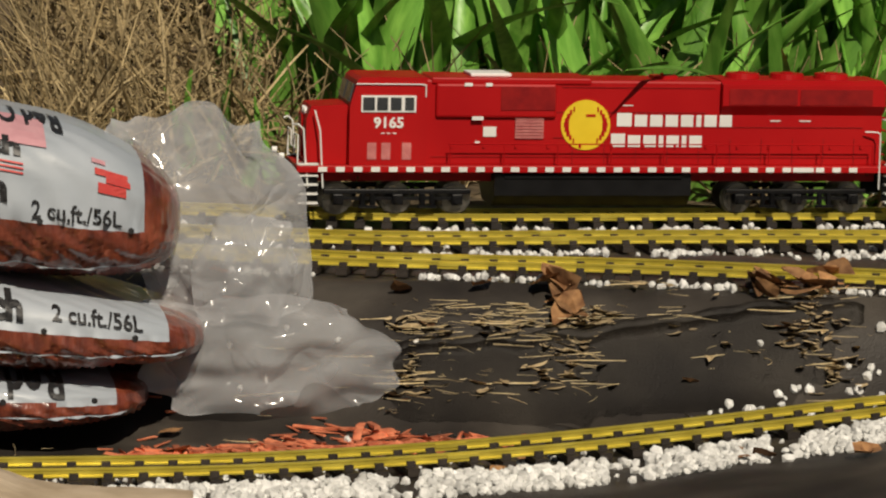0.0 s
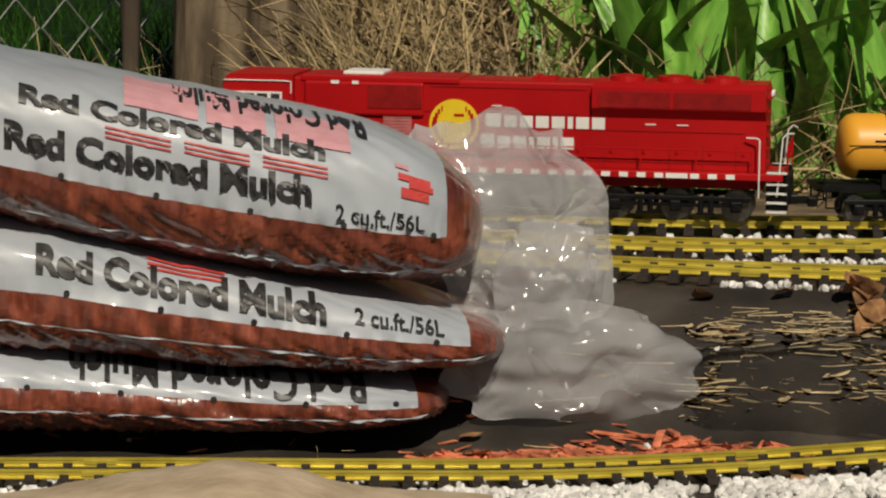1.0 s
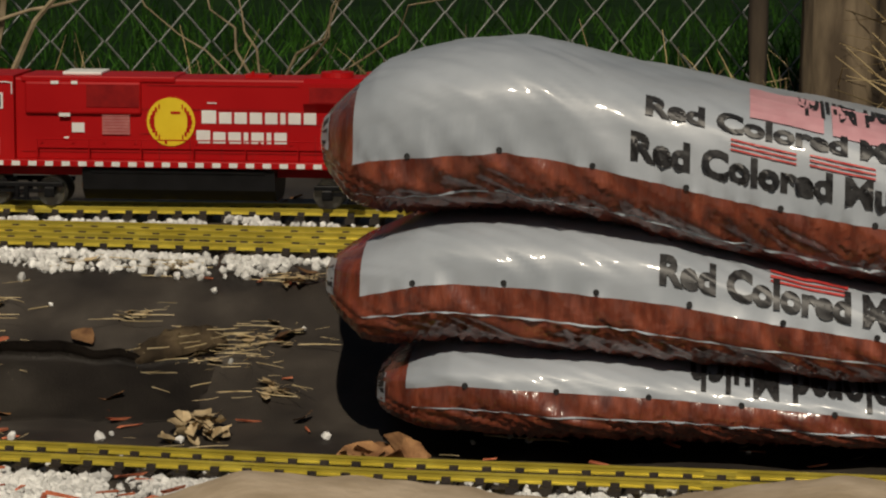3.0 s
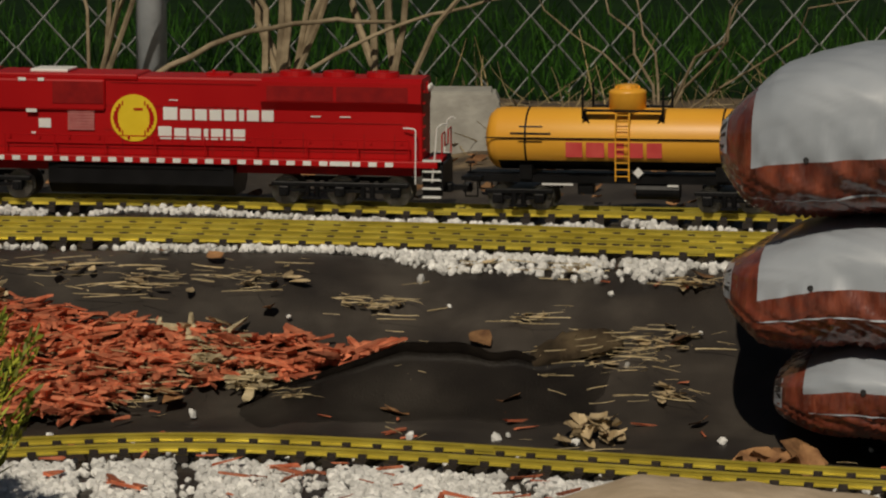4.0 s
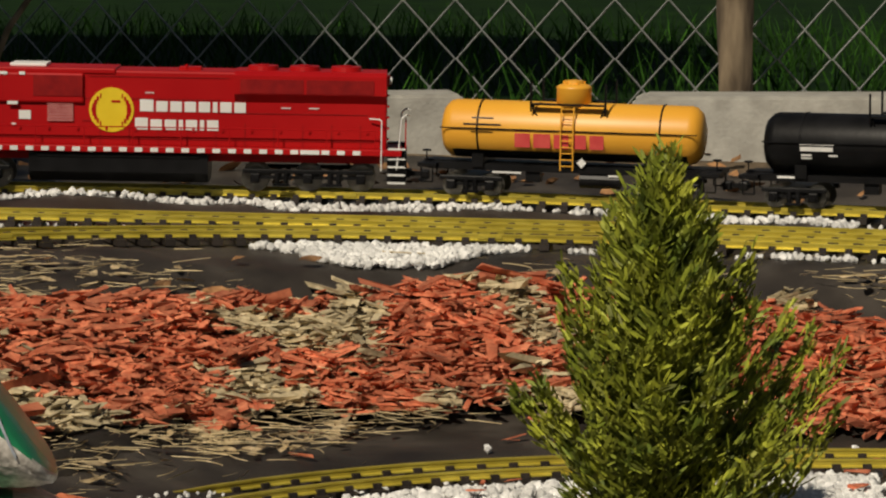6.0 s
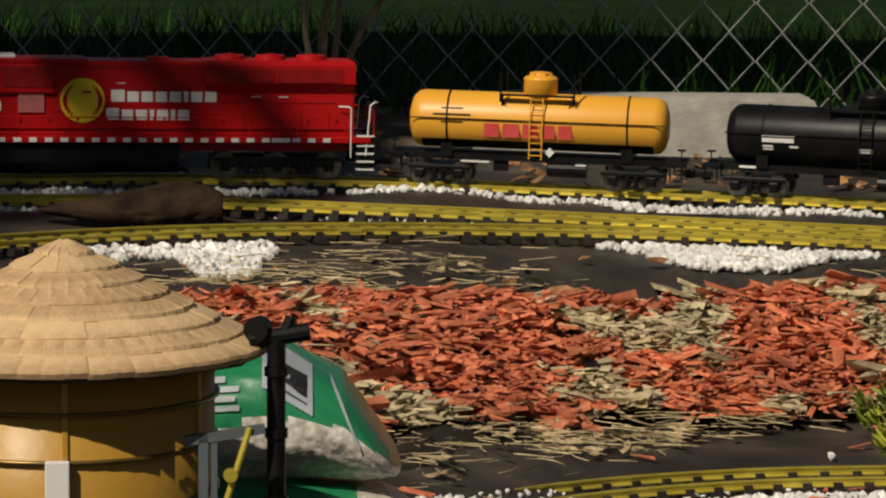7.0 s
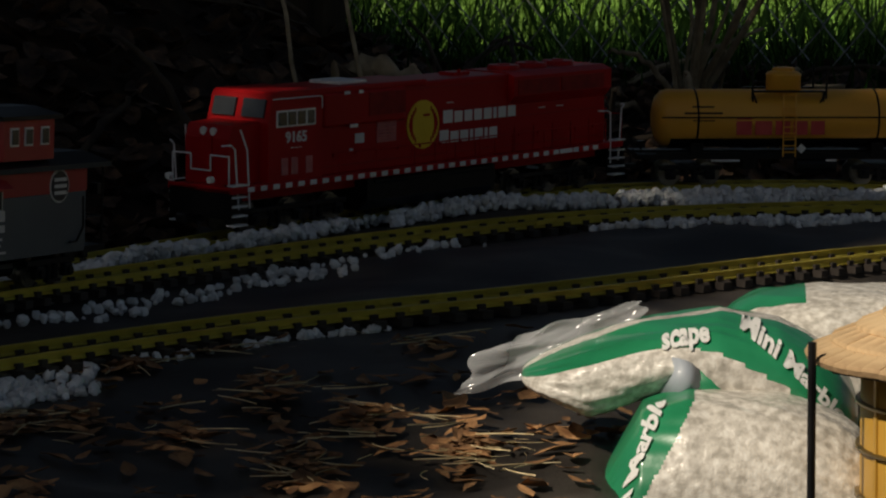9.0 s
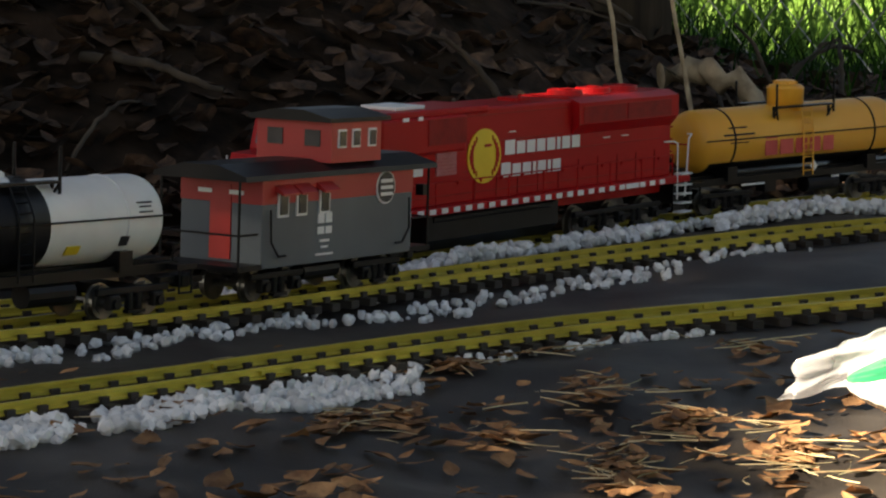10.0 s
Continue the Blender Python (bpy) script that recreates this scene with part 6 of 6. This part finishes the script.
# ---------------------------------------------------------------- concrete blocks behind the outer track
for a0, a1, r, z_t, h, dep, lean in ((33.7, 39.3, 4.36, 0.292, 0.13, 0.16, 2.0), (25.6, 29.4, 4.25, 0.285, 0.11, 0.16, -2.0), (42.6, 49.3, 4.42, 0.292, 0.13, 0.16, 3.0), (71.2, 73.3, 4.02, 0.292, 0.115, 0.12, 25.0)):
    am = (a0 + a1) / 2
    w = 2 * r * math.tan(radians((a1 - a0) / 2))
    bm = bmesh.new()
    prism(bm, [(-w / 2 - 0.02, -h), (w / 2 - 0.01, -h), (w / 2 + 0.01, -0.02), (w / 2, 0), (-w / 2 + 0.03, 0), (-w / 2 + 0.01, -0.01)], "Y", -dep / 2, dep / 2)
    bmesh.ops.bevel(bm, geom=bm.edges[:], offset=0.005, segments=2, affect="EDGES")
    ob = part("concrete_block", bm, M_CONCRETE)
    ob.matrix_basis = Matrix.Translation(polar(am, r + dep / 2, z_t)) @ pose(0, 0, 0, 0, 0, am + lean)
    tagged(ob, "weathered grey concrete edging block on the soil", "block", group="edging blocks")


# ---------------------------------------------------------------- trunks, shrubs, branches
def limb(bm, pts, r0, r1, seg=8, rough=0.0):
    n = len(pts)
    prev = None
    for i, p in enumerate(pts):
        p = Vector(p)
        d = (Vector(pts[min(i + 1, n - 1)]) - Vector(pts[max(i - 1, 0)])).normalized()
        e1 = d.cross(Vector((0.3, 0.9, 0.2))).normalized()
        e2 = d.cross(e1)
        r = r0 + (r1 - r0) * i / (n - 1)
        ring = []
        for k in range(seg):
            t = 2 * math.pi * k / seg
            rr = r * (1 + rough * noise.noise(Vector((math.cos(t) * 2, math.sin(t) * 2, p.z * 9 + p.x))))
            ring.append(bm.verts.new(p + (e1 * math.cos(t) + e2 * math.sin(t)) * rr))
        if prev:
            for k in range(seg):
                bm.faces.new((prev[k], prev[(k + 1) % seg], ring[(k + 1) % seg], ring[k]))
        else:
            bm.faces.new(ring)
        prev = ring
    bm.faces.new(prev)


def rise(p, h, sway, n=10):
    out, x, y = [], 0.0, 0.0
    for i in range(n + 1):
        out.append(Vector(p) + Vector((x, y, h * i / n)))
        x += rnd(-sway, sway)
        y += rnd(-sway, sway)
    return out


def tree_trunk(bearing, r, rad, h, material, label, crown=None):
    t = thing("tree", label, "tree")
    bm = bmesh.new()
    base = polar(bearing, r, gz(bearing, r) - 0.05)
    pts = rise(base, h, rad * 0.10, 16)
    limb(bm, pts, rad * 1.12, rad * 0.9, 18, 0.36)
    bmesh.ops.recalc_face_normals(bm, faces=bm.faces)
    part("trunk", bm, material, t, "", True)
    if crown:                                           # an unseen leafy head above the view, added to block skylight
        vs, fs = [], []
        for k in range(5200):
            d = Vector((random.gauss(0, 1), random.gauss(0, 1), random.gauss(0, 1))).normalized() * crown * rnd(0.2, 1) ** 0.4
            c = pts[-1] + Vector((d.x, d.y, d.z * 0.55 - 0.3))
            q = Vector((rnd(-1, 1), rnd(-1, 1), rnd(-0.5, 0.5))).normalized() * rnd(0.06, 0.11)
            e = q.cross(Vector((rnd(-1, 1), rnd(-1, 1), 2))).normalized() * rnd(0.03, 0.055)
            vs += [tuple(c - q), tuple(c + e), tuple(c + q), tuple(c - e)]
            fs.append((4 * k, 4 * k + 1, 4 * k + 2, 4 * k + 3))
        me = bpy.data.meshes.new("crown")
        me.from_pydata(vs, [], fs)
        me.materials.append(M_SHADEGREEN)
        ob = new("crown", me)
        ob.parent = t
        tagged(ob, "unseen leaves added to block skylight over the bank", kind="stuff")
    return t, pts


tree_trunk(10.75, 4.33, 0.050, 2.2, M_BARK, "slim grey-brown tree trunk before the fence")
tree_trunk(9.35, 4.36, 0.047, 2.2, M_BARK, "slim grey-brown tree trunk beside dry grass")
tree_trunk(12.4, 4.45, 0.012, 1.6, M_DARKBARK, "thin dark sapling stem by the fence")
tree_trunk(37.1, 4.58, 0.025, 2.0, M_BARK, "small rough-barked tree trunk at the fence")
tree_trunk(81.3, 3.95, 0.145, 3.6, M_DARKBARK, "thick dark tree trunk in deep shade", 1.5)
tree_trunk(73.6, 4.75, 0.19, 3.6, M_DARKBARK, "broad dark tree trunk in deep shade", 1.5)


def shrub(bearing, r, n, h, label, spread=0.10, rad=0.0055):
    t = thing("bare_shrub", label, "shrub", group="bare shrubs at the fence")
    base = polar(bearing, r, gz(bearing, r) - 0.02)
    for _ in range(n):
        bm = bmesh.new()
        d = Vector((rnd(-1, 1), rnd(-0.4, 0.4), 0)) * spread
        pts = [base + Vector((rnd(-0.03, 0.03), rnd(-0.02, 0.02), 0))]
        for i in range(1, 8):
            u = i / 7
            pts.append(base + d * (u * 1.5 + u * u * rnd(1.2, 2.6)) + Vector((rnd(-0.012, 0.012), rnd(-0.01, 0.01), h * u * rnd(0.85, 1.0))))
        limb(bm, pts, rad * rnd(0.6, 1.5), rad * 0.3, 6)
        part("stem", bm, M_TWIG, t)


shrub(29.9, 4.48, 10, 0.75, "bare shrub of thin pale stems at the fence")
shrub(27.7, 4.5, 5, 0.7, "sparse bare shrub of thin pale stems", 0.14, 0.006)
shrub(33.6, 4.6, 5, 0.7, "few dry pale stems by the fence post", 0.1, 0.004)
shrub(22.2, 4.5, 6, 0.30, "low dry weed stems by the fence", 0.22, 0.003)
shrub(52.5, 4.6, 6, 0.7, "dark thin stems at the fence", 0.2, 0.006)
shrub(64.0, 4.7, 12, 0.7, "dark tangled stems at the fence", 0.25, 0.006)


def fallen_branch(p0, p1, arch, rad, label, material):
    bm = bmesh.new()
    p0, p1 = Vector(p0), Vector(p1)
    pts = []
    for i in range(15):
        u = i / 14
        pts.append(p0.lerp(p1, u) + Vector((0, 0, arch * math.sin(math.pi * u))) + Vector((rnd(-1, 1), rnd(-1, 1), rnd(-1, 1))) * rad * 0.6)
    limb(bm, pts, rad, rad * 0.55, 9, 0.2)
    ob = part("fallen_branch", bm, material, None, smooth=True)
    tagged(ob, label, "branch", group="fallen branches")


def high(a, r, z):
    return polar(a, r, z)


fallen_branch(high(30.8, 4.4, 0.24), high(25.4, 4.5, 0.42), 0.03, 0.004, "long thin bent branch before the fence", M_TWIG)
fallen_branch(high(33.4, 4.35, 0.26), high(27.6, 4.45, 0.38), 0.05, 0.0052, "long bare arching branch before the fence", M_TWIG)
fallen_branch(high(71.0, 4.05, gz(71, 4.05) + 0.10), high(67.8, 3.95, gz(67.8, 3.95) - 0.01), 0.07, 0.019, "thick arching fallen branch on leaf litter", M_TWIG)
fallen_branch(high(69.5, 4.05, gz(69.5, 4.05)), high(67.0, 4.1, gz(67, 4.1) + 0.03), 0.02, 0.012, "short fallen branch on leaf litter", M_TWIG)
for k in range(46):
    a, r = rnd(62, 90), 0
    r = float(main_r(a)) + rnd(0.34, 1.3)
    a2, r2 = a + rnd(-4, 4), r + rnd(-0.25, 0.25)
    r2 = max(r2, float(main_r(min(a2, 90))) + 0.36)
    # most twigs take the dark bark: the shade on them is in the colour
    fallen_branch(high(a, r, gz(a, r) + 0.012), high(a2, r2, gz(a2, r2) + 0.02 + rnd(0, 0.10)), rnd(0.0, 0.04), rnd(0.003, 0.009), "thin dead twig lying on leaf litter", M_DARKBARK if k % 4 else M_TWIG)
for a, r in ((71.6, 3.85), (70.3, 3.9)):
    fallen_branch(high(a, r, gz(a, r)), high(a + 1.0, r + 0.1, gz(a, r) + 0.45), 0.0, 0.004, "thin dead stem leaning over leaf litter", M_TWIG)

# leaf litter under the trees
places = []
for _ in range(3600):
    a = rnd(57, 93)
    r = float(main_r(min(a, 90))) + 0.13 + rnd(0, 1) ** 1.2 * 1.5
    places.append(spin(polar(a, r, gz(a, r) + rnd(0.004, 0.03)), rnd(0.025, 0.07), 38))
scatter("leaf_litter", LEAVES, places, M_LITTER, "leaf litter on the bank, shade in its deep brown", "leaves")
places = []
for _ in range(420):
    a = rnd(20, 58)
    r = float(main_r(a)) + 0.16 + rnd(0, 0.7)
    places.append(spin(polar(a, r, gz(a, r) + rnd(0.002, 0.012)), rnd(0.015, 0.04), 30))
scatter("dry_leaves", LEAVES, places, M_LEAF, "dry leaf scraps on soil behind the track", "leaves")


# ---------------------------------------------------------------- grass and iris
def tuft_places(n, a0, a1, r0, r1, h0, h1, lean=30):
    out = []
    for _ in range(n):
        a, r = rnd(a0, a1), 0
        r = r0 + (r1 - r0) * rnd(0, 1) ** 1.3
        out.append(Matrix.Translation(polar(a, r, gz(a, r) - 0.005)) @ pose(0, 0, 0, rnd(-lean, lean), rnd(-lean, lean), rnd(0, 360)) @ Matrix.Scale(rnd(h0, h1), 4))
    return out


GRASS = [blade_shape(0.05, q, 3) for q in (0.1, 0.3, 0.5, -0.2)]
FINE = [blade_shape(0.020, q, 4, 0.3) for q in (0.3, 0.6, 0.9, -0.4)]
scatter("lawn_grass", GRASS, tuft_places(9000, -4, 72, 4.75, 9.5, 0.05, 0.13), M_SHADEGREEN, "lawn grass beyond the fence, shade in its dark green", "grass")
scatter("far_grass", GRASS, tuft_places(5000, 60, 76, 6.5, 16, 0.10, 0.26), M_SUNGRASS, "grass beyond the bank, sunlight in its bright green", "grass")
scatter("dry_grass", FINE, tuft_places(6500, -9, 8.6, 3.80, 4.75, 0.10, 0.26, 60), M_DRYGRASS, "matted tan dry grass on the bank", "grass")
scatter("dry_tufts", FINE, tuft_places(520, 8, 27, 4.25, 4.75, 0.05, 0.15, 65), M_DRYGRASS, "wispy dry grass at the fence foot", "grass")

IRIS = []
for k in range(6):
    vs, fs = blade_shape(rnd(0.11, 0.16), (0.25, 0.55, 0.85, 0.40, 1.1, 0.12)[k], 10, 0.05)
    me = bpy.data.meshes.new("leaf")
    me.from_pydata([tuple(v) for v in vs], [], fs)
    me.materials.append(M_IRIS)
    for p in me.polygons:
        p.use_smooth = True
    IRIS.append(me)


def iris_clump(bearing, r, n, h):
    t = thing("iris_clump", "lush clump of long green strap leaves", "plant", Matrix.Translation(polar(bearing, r, gz(bearing, r) - 0.01)), group="green clumps behind the track")
    for k in range(n):
        ob = new("leaf", IRIS[random.randrange(6)])
        ob.parent = t
        s = h * rnd(0.6, 1.15)
        ob.matrix_basis = pose(rnd(-0.09, 0.09), rnd(-0.07, 0.07), 0, rnd(-24, 24), rnd(-30, 30), random.choice((0, 180)) + rnd(-60, 60)) @ Matrix.Diagonal((s * rnd(0.9, 1.35), s, s, 1))


for i, a in enumerate(np.arange(-11.5, 3.0, 1.25)):
    iris_clump(a, 3.88 + rnd(-0.04, 0.05), 15, rnd(0.32, 0.44))
    iris_clump(a + 0.6, 4.12 + rnd(-0.05, 0.05), 15, rnd(0.40, 0.52))
iris_clump(3.6, 3.84, 9, 0.17)
iris_clump(5.6, 3.86, 6, 0.13)
# a sprig of weed in the foreground
iris_clump(51.2, 2.16, 6, 0.05)


# ---------------------------------------------------------------- an unseen tree, added beside the camera to cast the shade
def shade_tree():
    t = thing("shade_tree", "unseen leafy tree added to shade the bank and the curve", "tree")
    base = polar(112, 4.6, 0.1)
    bm = bmesh.new()
    limb(bm, rise(base, 4.2, 0.02, 12), 0.16, 0.10, 12, 0.2)
    part("trunk", bm, M_DARKBARK, t)
    vs, fs, k = [], [], 0
    for _ in range(22000):
        # leaves stand where they shade the curve: start on the ground, go towards the sun
        a = rnd(46, 112)
        r = rnd(0.9, 7.5)
        edge = float(np.interp(a, [46, 51, 52.5, 58, 61, 65, 68, 70, 72], [4.6, 4.5, 3.8, 3.62, 3.35, 2.9, 2.35, 1.9, 1.2]))
        edge += 0.22 * noise.noise(Vector((a * 0.25, 1, 0)))
        if r < edge + 0.15 * noise.noise(Vector((a * 0.6, 2, 0))):
            continue
        if r < 2.35 and a < 78 and noise.noise(Vector((a * 0.35, r * 3.0, 6))) > 0.10 and rnd(0, 1) < 0.8 or r < 2.16 and 68 < a < 77 and rnd(0, 1) < 0.7:
            continue
        if 3.72 < r < 4.25 and 51 < a < 66 and rnd(0, 1) < (0.52 if a < 60 else 0.42):
            continue
        p = polar(a, r, 0.2)
        up = rnd(3.2, 4.6)
        c = p + to_sun * (up / to_sun.z)
        d = Vector((rnd(-1, 1), rnd(-1, 1), rnd(-0.6, 0.6))).normalized() * rnd(0.06, 0.11)
        e = d.cross(Vector((rnd(-1, 1), rnd(-1, 1), 2))).normalized() * rnd(0.03, 0.055)
        vs += [tuple(c - d), tuple(c + e), tuple(c + d), tuple(c - e)]
        fs.append((k, k + 1, k + 2, k + 3))
        k += 4
    me = bpy.data.meshes.new("crown")
    me.from_pydata(vs, [], fs)
    me.materials.append(M_SHADEGREEN)
    ob = new("crown", me)
    ob.parent = t
    tagged(ob, "many small green leaves", kind="stuff")


shade_tree()


# a dark lump by the tracks, blunt at one end and trailing off at the other
bm = bmesh.new()
bmesh.ops.create_icosphere(bm, subdivisions=5, radius=1.0)
for v in bm.verts:
    n = 1 + 0.20 * noise.noise(v.co * 1.3 + Vector((3, 1, 7))) + 0.07 * noise.noise(v.co * 5)
    x = min(0.80, v.co.x)
    trail = max(0.0, -x)
    v.co = Vector((x * (0.070 + 0.10 * trail), v.co.y * 0.042 * n, max(-0.7, v.co.z) * 0.034 * n * (1 - 0.55 * trail)))
ob = part("rock", bm, M_SHADEBROWN, None, smooth=True)
ob.matrix_basis = Matrix.Translation(polar(55.3, 3.50, gz(55.3, 3.50) + 0.022)) @ pose(0, 0, 0, 0, 0, 55)
tagged(ob, "dark brown rounded lump between two tracks", "rock")


# ---------------------------------------------------------------- what moves: the train on the outer track
ROLL = [(0, -2.68), (0.5, 1.52), (1, 5.75), (2, 14.75), (3.3, 26.68), (4, 32.70), (4.5, 37.08), (5, 41.36), (5.5, 45.50), (6.2, 51.1), (7, 57.24), (7.5, 60.87), (8, 64.29), (8.5, 67.40), (9, 70.15), (9.5, 72.70), (10, 75.21)]


def motions():
    ts = np.array([r[0] for r in ROLL])
    ss = np.array([L_MAIN.of_bearing(r[1]) for r in ROLL])
    fit = smooth_table(list(zip(ts, ss)))
    times = [i * 0.25 for i in range(41)]
    for ob, back, base in ((locomotive, 0.022, 0.50), (yellow_car, 0.641, 0.268), (black_car, 1.105, 0.30)):
        shift = 0.022 if ob is locomotive else 0.0
        walk(ob, [(t, L_MAIN.place(float(fit(t)) - back, RAIL, base) @ Matrix.Translation((shift, 0, 0))) for t in times])


motions()
